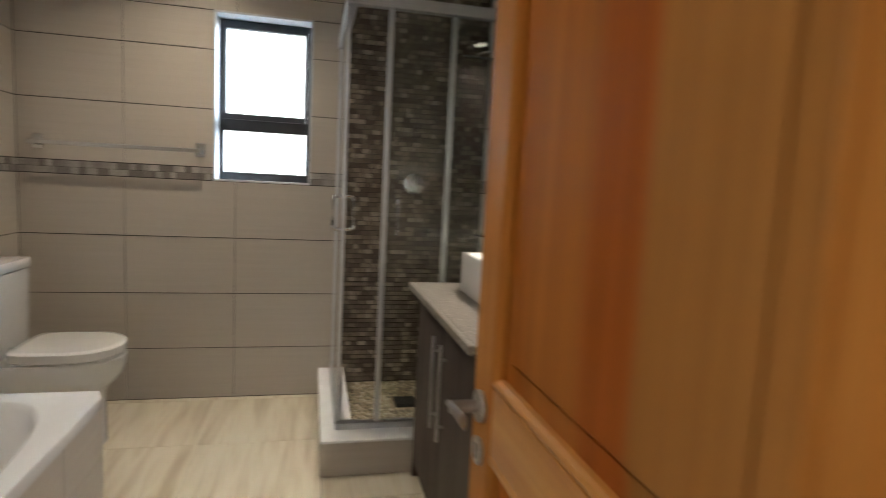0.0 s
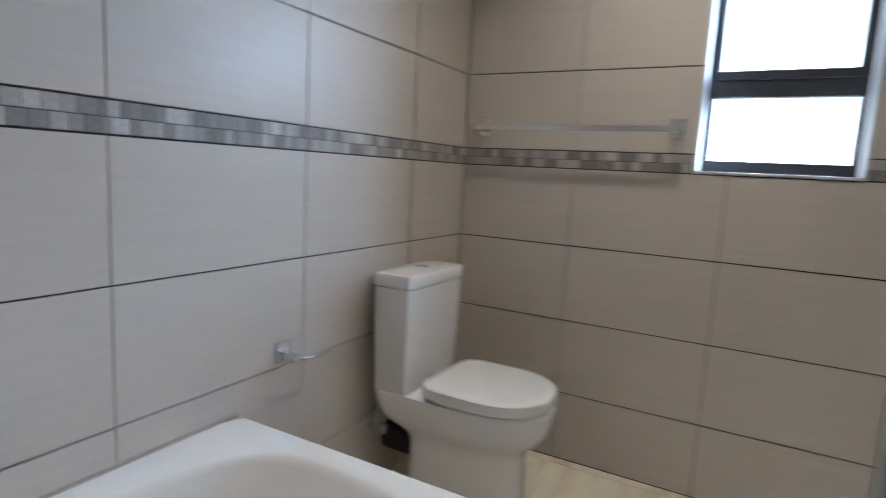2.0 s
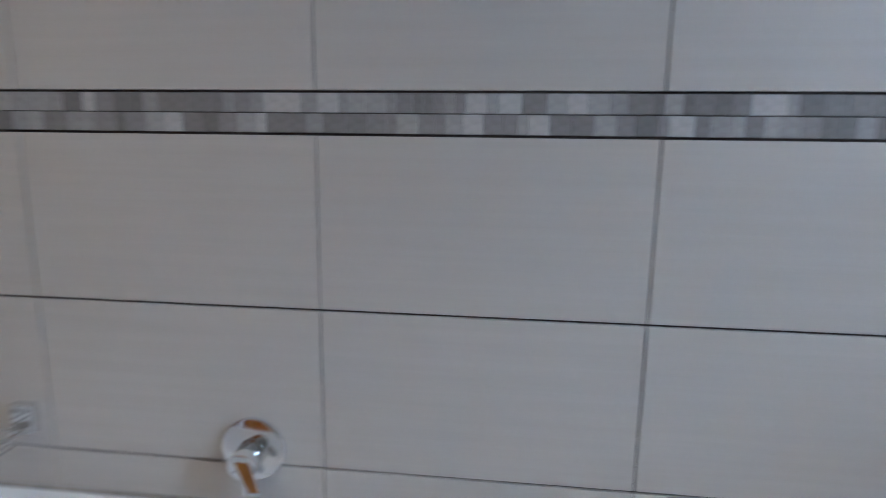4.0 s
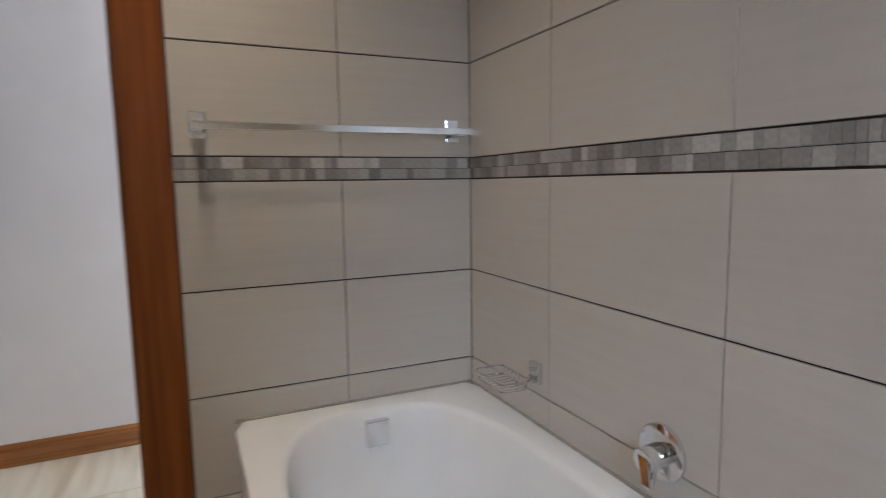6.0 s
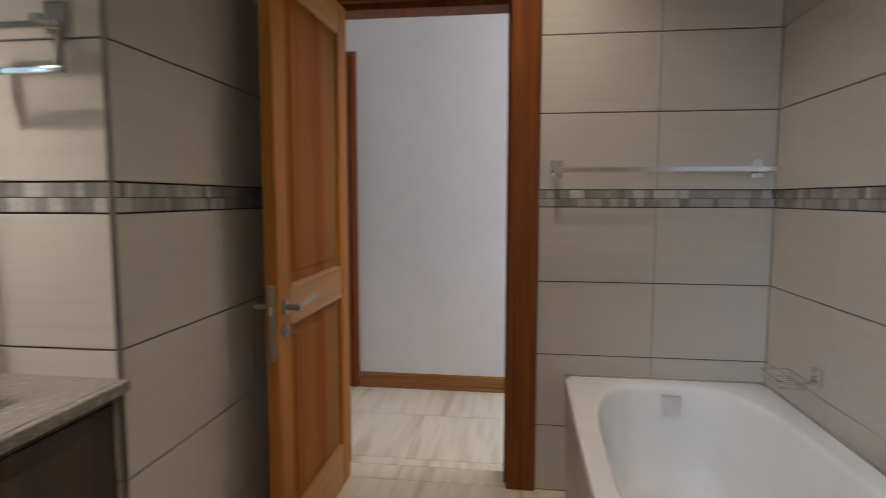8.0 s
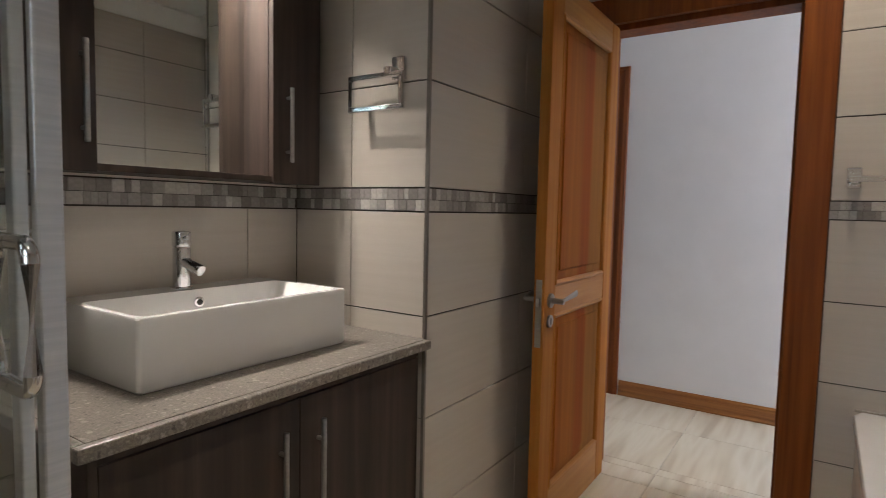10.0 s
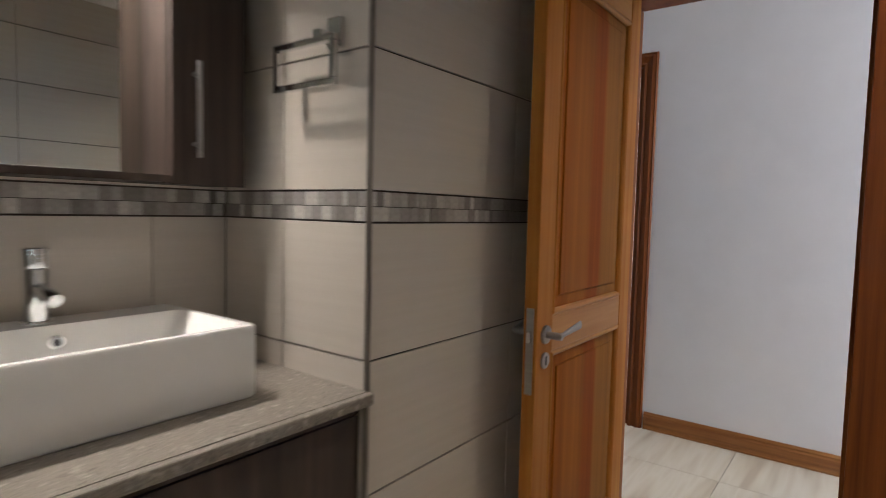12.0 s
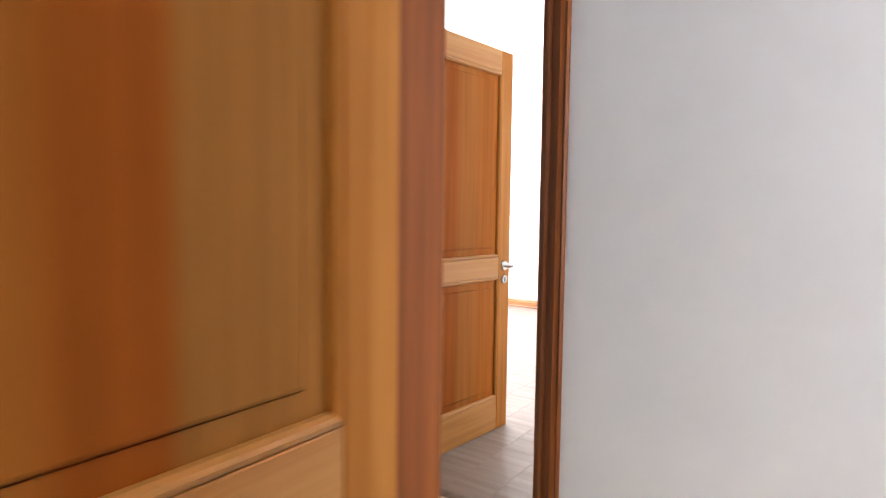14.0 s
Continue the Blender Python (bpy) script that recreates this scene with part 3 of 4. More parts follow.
# made-up windows of passage and bedroom, out of view, for the added daylight lamps
for nm, x0, x1, y0, y1, z0, z1, lab in (("added_hall_window", -1.70, -1.65, -1.10, -0.20, 1.0, 2.2, "added unseen passage window with its frame"), ("added_bedroom_window", 5.55, 5.60, -4.75, -2.45, 0.7, 2.3, "added unseen bedroom window with its frame")):
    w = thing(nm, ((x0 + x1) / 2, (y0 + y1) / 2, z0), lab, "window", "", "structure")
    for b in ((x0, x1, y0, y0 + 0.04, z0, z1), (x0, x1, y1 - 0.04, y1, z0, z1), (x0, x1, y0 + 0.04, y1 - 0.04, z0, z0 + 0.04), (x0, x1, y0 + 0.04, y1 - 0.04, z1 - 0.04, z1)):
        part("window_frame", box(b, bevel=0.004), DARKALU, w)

# bath: rim, bowl and tiled casing
BX, BY, BZ = 0.772, 1.845, 0.515
bath = thing("bathtub", (BX / 2, BY / 2, 0), "white acrylic built-in bathtub with a rounded bowl", "bathtub")
SEG = 96
def rect_ring(x0, x1, y0, y1, z):
    out = []
    cx, cy, rx, ry = (x0 + x1) / 2, (y0 + y1) / 2, (x1 - x0) / 2, (y1 - y0) / 2
    for k in range(SEG):
        a = 2 * math.pi * (k + 0.5) / SEG
        c, s = math.cos(a), math.sin(a)
        d = min(1 / max(abs(c), 1e-6), 1 / max(abs(s), 1e-6))
        out.append((cx + rx * c * d, cy + ry * s * d, z))
    return out


def bowl_ring(x0, x1, y0, y1, z, n):
    return oval((x0 + x1) / 2, (y0 + y1) / 2, (x1 - x0) / 2, (y1 - y0) / 2, z, n, n, SEG)


rings = [rect_ring(0.004, BX, 0.004, BY, BZ - 0.036), rect_ring(0.004, BX, 0.004, BY, BZ - 0.004), rect_ring(0.006, BX - 0.003, 0.006, BY - 0.003, BZ),
         bowl_ring(0.068, 0.718, 0.072, 1.785, BZ + 0.001, 3.7), bowl_ring(0.078, 0.708, 0.083, 1.775, BZ - 0.004, 3.7), bowl_ring(0.086, 0.700, 0.092, 1.765, BZ - 0.020, 3.7),
         bowl_ring(0.098, 0.688, 0.108, 1.71, BZ - 0.12, 3.8), bowl_ring(0.116, 0.668, 0.132, 1.60, BZ - 0.25, 3.8), bowl_ring(0.135, 0.648, 0.165, 1.51, BZ - 0.34, 4.0),
         bowl_ring(0.150, 0.632, 0.190, 1.475, BZ - 0.368, 4.0), bowl_ring(0.180, 0.600, 0.235, 1.43, BZ - 0.390, 4.0), bowl_ring(0.22, 0.555, 0.30, 1.36, BZ - 0.400, 3.6), bowl_ring(0.33, 0.44, 0.52, 0.80, BZ - 0.405, 2.5)]
part("shell", loft(rings, False, True), ACRYLIC, bath, "", True)
part("overflow_plate", box((0.340, 0.412, 0.088, 0.116, 0.408, 0.486), bevel=0.003), CHROME, bath, "square chrome overflow plate")
part("waste", rod((0.385, 0.44, BZ - 0.402), (0.385, 0.44, BZ - 0.392), 0.034, 32, bevel=0.003), CHROME, bath, "round chrome waste", True)
part("waste_plug", rod((0.385, 0.44, BZ - 0.391), (0.385, 0.44, BZ - 0.388), 0.020, 24), BLACK, bath)
casing = structure("bath_casing", box((0.715, BX - 0.014 - G, 0.003, BY - 0.014 - G, F, BZ - 0.037), (0.003, 0.715, BY - 0.065, BY - 0.014 - G, F, BZ - 0.037)), GROUT, "beige tiled casing round the bath", "bath panel")
for x0, x1, y0, y1 in ((0.002, 0.008, 0.004, BY),):
    structure("sealant", box((0.0005, 0.009, 0.004, BY - 0.002, BZ - 0.003, BZ + 0.006), bevel=0.002), RUBBER, "grey sealant bead along the bath", "sealant")
structure("sealant", box((0.010, BX - 0.004, 0.0005, 0.009, BZ - 0.003, BZ + 0.006), bevel=0.002), RUBBER, "grey sealant bead along the bath", "sealant")

# bath mixer on the wall, soap basket, paper holder
mixer = thing("bath_mixer", (0, 0.85, 0.635), "chrome single-lever wall mixer above the bath", "tap")
part("cover_plate", rod((0.0005, 0.85, 0.634), (0.012, 0.85, 0.634), 0.060, 48, bevel=0.004), CHROME, mixer, "", True)
part("body", rod((0.010, 0.85, 0.630), (0.060, 0.85, 0.626), 0.026, 32, bevel=0.004), CHROME, mixer, "", True)
part("lever", loft([[(0.056 + 0.020 * f + 0.004 * c, 0.85 + 0.032 * f + (0.013 - 0.004 * f) * s, 0.635 - 0.046 * f + 0.005 * c) for c, s in ((1, 1), (1, -1), (-1, -1), (-1, 1))] for f in (0, 0.3, 0.7, 1)]), CHROME, mixer)
part("diverter", rod((0.028, 0.850, 0.606), (0.040, 0.852, 0.564), 0.009, 16, bevel=0.002), CHROME, mixer, "", True)

soap = thing("soap_basket", (0, 0.38, 0.66), "chrome wire soap basket on the wall over the bath", "soap basket")
part("mount", box((0.0005, 0.018, 0.375, 0.420, 0.635, 0.695), bevel=0.003), CHROME, soap)
part("arm", box((0.016, 0.035, 0.385, 0.410, 0.640, 0.652), bevel=0.002), CHROME, soap)
def loop(x0, x1, y0, y1, z, r, n=6):
    pts = []
    for cx, cy, a0 in ((x1 - r, y1 - r, 0), (x0 + r, y1 - r, 90), (x0 + r, y0 + r, 180), (x1 - r, y0 + r, 270)):
        for k in range(n + 1):
            a = radians(a0 + 90 * k / n)
            pts.append((cx + r * math.cos(a), cy + r * math.sin(a), z))
    return pts + [pts[0]]


part("rim_wire", tube(loop(0.03, 0.125, 0.25, 0.41, 0.648, 0.02), 0.003, 8), CHROME, soap, "", True)
part("base_wire", tube(loop(0.035, 0.120, 0.255, 0.405, 0.625, 0.02), 0.002, 8), CHROME, soap, "", True)
for k in range(7):
    y = 0.27 + 0.02 * k
    part("cross_wire", tube([(0.031, y, 0.647), (0.036, y, 0.626), (0.078, y, 0.624), (0.119, y, 0.626), (0.124, y, 0.647)], 0.0015, 6), CHROME, soap, "", True)

paper = thing("toilet_paper_holder", (0, 1.985, 0.65), "chrome toilet paper holder with no roll", "paper holder")
part("mount", box((0.0005, 0.012, 1.972, 2.022, 0.616, 0.676), bevel=0.003), CHROME, paper)
part("post", box((0.010, 0.062, 1.987, 2.010, 0.623, 0.646), bevel=0.003), CHROME, paper)
part("bar", rod((0.055, 1.997, 0.627), (0.055, 2.162, 0.621), 0.006, 16, bevel=0.002), CHROME, paper, "", True)


def towel_rail(m, length, end, label):
    """A flat chrome rail: local x along the wall, y out from it, z up from the bar."""
    d = new("towel_rail")
    d.empty_display_size = 0.05
    tagged(d, label, "towel rail", "towel rails")
    for x in (0.018, length - end):
        br = part("bracket", box((x - 0.022, x + 0.022, 0.0005, 0.012, -0.030, 0.042), bevel=0.003), CHROME, d)
        part("arm", box((x - 0.011, x + 0.011, 0.010, 0.078, -0.014, 0.008), bevel=0.002), CHROME, br)
    part("bar", box((0, length, 0.072, 0.084, -0.010, 0.010), bevel=0.002), CHROME, d, "polished flat bar")
    d.matrix_world = m
    return d


towel_rail(Matrix(((-1, 0, 0, 0.835), (0, 1, 0, 0), (0, 0, 1, 1.343), (0, 0, 0, 1))), 0.82, 0.055, "polished chrome towel rail on the tiled wall over the bath")
towel_rail(pose(0.855, L, 1.348, 0, 0, 180), 0.78, 0.018, "polished chrome towel rail on the tiled wall beside the window")

# towel ring
ring = thing("towel_ring", (1.93, NY, 1.6), "square chrome towel ring on the tiled wall", "towel ring")
part("mount", box((1.905, 1.950, NY + 0.0005, NY + 0.014, 1.575, 1.640), bevel=0.003), CHROME, ring)
part("post", box((1.915, 1.940, NY + 0.012, NY + 0.062, 1.580, 1.602), bevel=0.002), CHROME, ring)
ry0, ry1 = NY + 0.046, NY + 0.060
for b in ((1.876, 2.076, ry0, ry1, 1.574, 1.588), (1.876, 2.076, ry0, ry1, 1.484, 1.498), (1.876, 1.890, ry0, ry1, 1.4985, 1.5735), (2.062, 2.076, ry0, ry1, 1.4985, 1.5735)):
    part("ring_bar", box(b, bevel=0.002), CHROME, ring)

# toilet
toilet = thing("toilet", (0.3, 2.555, 0), "white ceramic close-coupled toilet with a closed lid", "toilet")
CY = 2.556
ped = [oval(0.335, CY, 0.200, 0.112, F, 2.6, 6), oval(0.335, CY, 0.197, 0.110, 0.04, 2.6, 6), oval(0.335, CY, 0.196, 0.110, 0.23, 2.5, 6), oval(0.334, CY, 0.203, 0.116, 0.262, 2.5, 6), oval(0.330, CY, 0.228, 0.134, 0.290, 2.4, 6),
       oval(0.322, CY, 0.266, 0.157, 0.318, 2.4, 6), oval(0.318, CY, 0.289, 0.172, 0.348, 2.4, 6), oval(0.317, CY, 0.299, 0.179, 0.385, 2.35, 6), oval(0.319, CY, 0.301, 0.183, 0.420, 2.3, 7), oval(0.319, CY, 0.295, 0.179, 0.427, 2.3, 7)]
part("pedestal", loft(ped), CERAMIC, toilet, "", True)
for nm, z0, z1, g in (("seat", 0.428, 0.437, -0.006), ("lid", 0.438, 0.480, 0.003)):
    c = (0.414, CY)
    rr = [oval(c[0], CY, 0.194 + g, 0.181 + g, z0, 2.25, 6), oval(c[0], CY, 0.198 + g, 0.185 + g, z0 + 0.004, 2.25, 6), oval(c[0], CY, 0.198 + g, 0.185 + g, z1 - 0.006, 2.25, 6), oval(c[0], CY, 0.192 + g, 0.179 + g, z1 - 0.001, 2.25, 6), oval(c[0], CY, 0.17, 0.158, z1 + 0.001, 2.25, 6)]
    part(nm, loft(rr), CERAMIC, toilet, "", True)
part("cistern", loft([oval(0.108, CY, 0.066, 0.172, 0.421, 14, 14), oval(0.108, CY, 0.068, 0.175, 0.43, 14, 14), oval(0.108, CY, 0.072, 0.181, 0.61, 14, 14), oval(0.108, CY, 0.075, 0.185, 0.780, 14, 14)]), CERAMIC, toilet, "", True)
part("cistern_lid", loft([oval(0.108, CY, 0.076, 0.186, 0.783, 14, 14), oval(0.108, CY, 0.079, 0.190, 0.788, 14, 14), oval(0.108, CY, 0.079, 0.190, 0.816, 14, 14), oval(0.108, CY, 0.074, 0.186, 0.825, 14, 14), oval(0.108, CY, 0.05, 0.16, 0.828, 10, 10)]), CERAMIC, toilet, "", True)
part("flush_button", rod((0.108, CY, 0.827), (0.108, CY, 0.834), 0.024, 28, bevel=0.003), CHROME, toilet, "round chrome flush button", True)
for s in (-1, 1):
    part("lid_hinge", rod((0.205, CY + s * 0.07, 0.43), (0.205, CY + s * 0.07, 0.477), 0.011, 16, bevel=0.002), CHROME, toilet, "", True)
valve = thing("stop_valve", (0.0, 2.50, 0.27), "chrome angle valve and hose behind the toilet", "valve")
part("valve_body", rod((0.001, 2.425, 0.27), (0.05, 2.425, 0.27), 0.012, 16, bevel=0.002), CHROME, valve, "", True)
part("valve_knob", rod((0.05, 2.425, 0.27), (0.075, 2.425, 0.27), 0.018, 12, bevel=0.003), CHROME, valve, "", True)
part("hose", tube([(0.035, 2.425, 0.28), (0.036, 2.43, 0.33), (0.05, 2.44, 0.37), (0.06, 2.45, 0.402)], 0.006, 10), STEEL, valve, "braided steel hose", True)
soil = thing("soil_pipe", (0.0, CY, 0.18), "dark waste pipe collar behind the toilet", "pipe")
part("pipe", rod((0.001, CY, 0.19), (0.145, CY, 0.19), 0.055, 28), BLACK, soil)

# vanity: cabinet, granite top, basin, tap
CX, CEND, CT = 1.800, 2.117, 0.838
vanity = thing("vanity_cabinet", (2.1, 1.65, 0), "dark walnut vanity cabinet with two doors", "cabinet")
part("carcass", box((1.862, W - 0.002, NY + 0.003, 2.070, 0.08, CT - 0.027)), DARKWOOD, vanity)
part("plinth", box((1.90, W - 0.003, NY + 0.004, 2.05, F, 0.0795)), DARKWOOD, vanity)
part("side_panel", box((1.842, W - 0.003, 2.0705, 2.086, F, CT - 0.027), bevel=0.001), DARKWOOD, vanity)
part("top_rail", box((1.8435, 1.8615, NY + 0.004, 2.070, 0.785, CT - 0.027)), DARKWOOD, vanity)
for y0, y1, hy in ((NY + 0.006, 1.6435, 1.590), (1.6465, 2.069, 1.700)):
    dr = part("door", box((1.842, 1.861, y0, y1, 0.085, 0.782), bevel=0.0015), DARKWOOD, vanity)
    hb = rod((1.822, hy, 0.40), (1.822, hy, 0.725), 0.006, 16, bevel=0.001)
    rod((1.822, hy, 0.45), (1.843, hy, 0.45), 0.005, 12, bm=hb)
    rod((1.822, hy, 0.675), (1.843, hy, 0.675), 0.005, 12, bm=hb)
    part("handle", hb, STEEL, dr, "brushed steel bar handle", True)
top = thing("countertop", (2.08, 1.68, CT), "speckled grey-brown granite vanity top", "countertop")
part("slab", box((CX + 0.021, W - 0.001, NY + 0.001, CEND - 0.0205, CT - 0.024, CT - 0.0003)), GRANITE, top)
part("front_edge", box((CX, CX + 0.0208, NY + 0.001, CEND, CT - 0.026, CT), bevel=0.004), GRANITE, top, "rounded granite nosing")
part("end_edge", box((CX + 0.021, W - 0.001, CEND - 0.020, CEND, CT - 0.026, CT), bevel=0.004), GRANITE, top, "rounded granite nosing")
QX0, QX1, QY0, QY1, QZ = 1.968, 2.335, 1.370, 1.938, 0.988
basin = thing("basin", (2.15, 1.67, CT), "white rectangular ceramic countertop basin", "basin")
def rrect(x0, x1, y0, y1, z, r, n=5):
    return [(x, y, z) for x, y, _ in loop(x0, x1, y0, y1, 0, r, n)[:-1]]


b = 0.018
part("bowl", loft([rrect(QX0 + 0.004, QX1 - 0.004, QY0 + 0.004, QY1 - 0.004, CT + 0.0005, 0.008), rrect(QX0, QX1, QY0, QY1, CT + 0.006, 0.008), rrect(QX0, QX1, QY0, QY1, QZ - 0.004, 0.008), rrect(QX0 + 0.003, QX1 - 0.003, QY0 + 0.003, QY1 - 0.003, QZ, 0.007),
                   rrect(QX0 + b - 0.003, QX1 - 0.097, QY0 + b - 0.003, QY1 - b + 0.003, QZ, 0.02), rrect(QX0 + b, QX1 - 0.10, QY0 + b, QY1 - b, QZ - 0.004, 0.022), rrect(QX0 + b + 0.008, QX1 - 0.108, QY0 + b + 0.03, QY1 - b - 0.03, QZ - 0.075, 0.03),
                   rrect(QX0 + b + 0.025, QX1 - 0.125, QY0 + b + 0.06, QY1 - b - 0.06, QZ - 0.105, 0.03), rrect(QX0 + 0.10, QX1 - 0.17, QY0 + 0.2, QY1 - 0.2, QZ - 0.112, 0.02)]), CERAMIC, basin, "", True)
part("overflow_ring", rod((QX1 - 0.104, 1.641, QZ - 0.032), (QX1 - 0.112, 1.641, QZ - 0.032), 0.014, 24, bevel=0.002), CHROME, basin, "", True)
part("overflow_hole", rod((QX1 - 0.111, 1.641, QZ - 0.032), (QX1 - 0.1132, 1.641, QZ - 0.032), 0.008, 20), BLACK, basin)
tx, ty = 2.275, 1.658
tap = thing("basin_mixer", (tx, ty, QZ), "chrome pillar basin mixer tap", "tap")
part("base_ring", rod((tx, ty, QZ + 0.0005), (tx, ty, QZ + 0.007), 0.027, 32, bevel=0.002), CHROME, tap, "", True)
part("body", rod((tx, ty, QZ + 0.006), (tx, ty, QZ + 0.108), 0.022, 32), CHROME, tap, "", True)
part("spout", rod((tx - 0.008, ty, QZ + 0.072), (tx - 0.068, ty - 0.012, QZ + 0.050), 0.015, 24, bevel=0.003), CHROME, tap, "", True)
part("cartridge", rod((tx, ty, QZ + 0.1095), (tx, ty, QZ + 0.150), 0.0235, 32, bevel=0.004), CHROME, tap, "", True)
part("lever", rod((tx + 0.010, ty, QZ + 0.130), (tx - 0.036, ty + 0.006, QZ + 0.135), 0.005, 14, bevel=0.001), CHROME, tap, "", True)

# mirror cabinet: two cupboards, a recessed mirror, canopy with lamps
mc = thing("mirror_cabinet", (2.28, 1.65, 1.28), "dark walnut wall cabinet with a recessed mirror", "mirror cabinet")
MF, MZ0, MZ1 = 2.210, 1.276, 2.02
part("back", box((2.342, W - 0.001, 1.236, 2.062, MZ0, MZ1)), DARKWOOD, mc)
for y0, y1, hy in ((1.236, 1.418, 1.366), (1.888, 2.062, 1.918)):
    part("cupboard", box((MF + 0.020, 2.3415, y0, y1, MZ0, MZ1), bevel=0.001), DARKWOOD, mc)
    dr = part("door", box((MF, MF + 0.0185, y0 + 0.001, y1 - 0.001, MZ0 - 0.002, MZ1), bevel=0.0015), DARKWOOD, mc)
    hb = rod((MF - 0.022, hy, 1.335), (MF - 0.022, hy, 1.548), 0.006, 16, bevel=0.001)
    rod((MF - 0.022, hy, 1.365), (MF + 0.001, hy, 1.365), 0.0045, 12, bm=hb)
    rod((MF - 0.022, hy, 1.520), (MF + 0.001, hy, 1.520), 0.0045, 12, bm=hb)
    part("handle", hb, STEEL, dr, "brushed steel bar handle", True)
part("shelf", box((MF + 0.004, 2.3415, 1.4185, 1.8875, MZ0 + 0.001, MZ0 + 0.017), bevel=0.001), DARKWOOD, mc)
part("canopy", box((MF + 0.004, 2.3415, 1.4185, 1.8875, MZ1 - 0.020, MZ1), bevel=0.001), DARKWOOD, mc)
part("mirror", box((2.3365, 2.3415, 1.4195, 1.8865, MZ0 + 0.018, MZ1 - 0.021)), MIRROR, mc, "clear silvered mirror")
for ly in (1.54, 1.78):
    part("lamp_lens", rod((2.27, ly, MZ1 - 0.0205), (2.27, ly, MZ1 - 0.025), 0.028, 24), LENS, mc, "small recessed lamp")
for lx, ly in DOWNLIGHTS:
    dl = thing("downlight", (lx, ly, H), "small white recessed ceiling downlight", "downlight", "ceiling downlights")
    part("rim", loft([[(lx + r * math.cos(2 * math.pi * k / 32), ly + r * math.sin(2 * math.pi * k / 32), z) for k in range(32)] for r, z in ((0.05, H), (0.049, H - 0.004), (0.040, H - 0.006), (0.037, H - 0.001))], False, False), TRIMWHITE, dl, "", True)
    part("lens", rod((lx, ly, H - 0.0015), (lx, ly, H - 0.0005), 0.036, 24), LENS, dl)

# shower: kerb, stone floor, sliding glass enclosure, fittings
TX, TY, TZ = 1.465, 2.110, 0.170
shower_base = structure("shower_kerb", box((TX + G, 1.60, TY + G, L - 0.001, F, TZ - G), (1.60, W - 0.001, TY + G, 2.27, F, TZ - G)), GROUT, "raised tiled shower kerb", "shower base")
part("kerb_cap", box((TX - 0.002, 1.602, TY - 0.002, L - 0.002, TZ - G + 0.0005, TZ + 0.006), bevel=0.002), TRIMWHITE, shower_base, "pale cream capping tile")
part("kerb_cap", box((1.6025, W - 0.002, TY - 0.002, 2.272, TZ - G + 0.0005, TZ + 0.0055), bevel=0.002), TRIMWHITE, shower_base, "pale cream capping tile")
shower_floor = structure("floor_shower", box((1.60, W - 0.001, 2.27, L - 0.001, F, 0.085)), FGROUT, "sloped pebble shower floor", "floor")
enclosure = thing("shower_enclosure", (1.95, 2.6, TZ), "clear glass corner shower with aluminium sliding doors", "shower")
EX, EY, EZ0, EZ1 = 1.545, 2.228, TZ + 0.007, 1.975
def bar(name, b, mat_=ALU, label=""):
    return part(name, box(b, bevel=0.003), mat_, enclosure, label)


bar("bottom_track", (EX - 0.02, EX + 0.02, EY + 0.021, L - 0.003, EZ0, EZ0 + 0.028))
bar("bottom_track", (EX - 0.02, W - 0.003, EY - 0.02, EY + 0.0205, EZ0, EZ0 + 0.028))
bar("top_track", (EX - 0.022, EX + 0.022, EY + 0.0225, L - 0.003, EZ1 - 0.045, EZ1))
bar("top_track", (EX - 0.022, W - 0.003, EY - 0.022, EY + 0.022, EZ1 - 0.045, EZ1))
bar("wall_channel", (EX - 0.014, EX + 0.014, L - 0.030, L - 0.0035, EZ0 + 0.0285, EZ1 - 0.0455))
bar("wall_channel", (W - 0.030, W - 0.0035, EY - 0.014, EY + 0.014, EZ0 + 0.0285, EZ1 - 0.0455))
def glass_panel(name, b, stiles):
    p = part(name, box(b), GLASS, enclosure, "clear safety glass")
    p.visible_shadow = False
    for s in stiles:
        part("stile", box(s, bevel=0.003), ALU, p, "satin aluminium upright")
    return p


gz0, gz1 = EZ0 + 0.029, EZ1 - 0.046
# front: fixed pane by the wall, sliding pane pushed part of the way open
glass_panel("fixed_pane", (1.975, W - 0.031, EY + 0.006, EY + 0.012, gz0, gz1), ((1.955, 1.980, EY + 0.001, EY + 0.017, gz0, gz1),))
gd = glass_panel("sliding_pane", (1.712, 2.125, EY - 0.012, EY - 0.006, gz0, gz1), ((1.690, 1.713, EY - 0.018, EY - 0.001, gz0, gz1),))
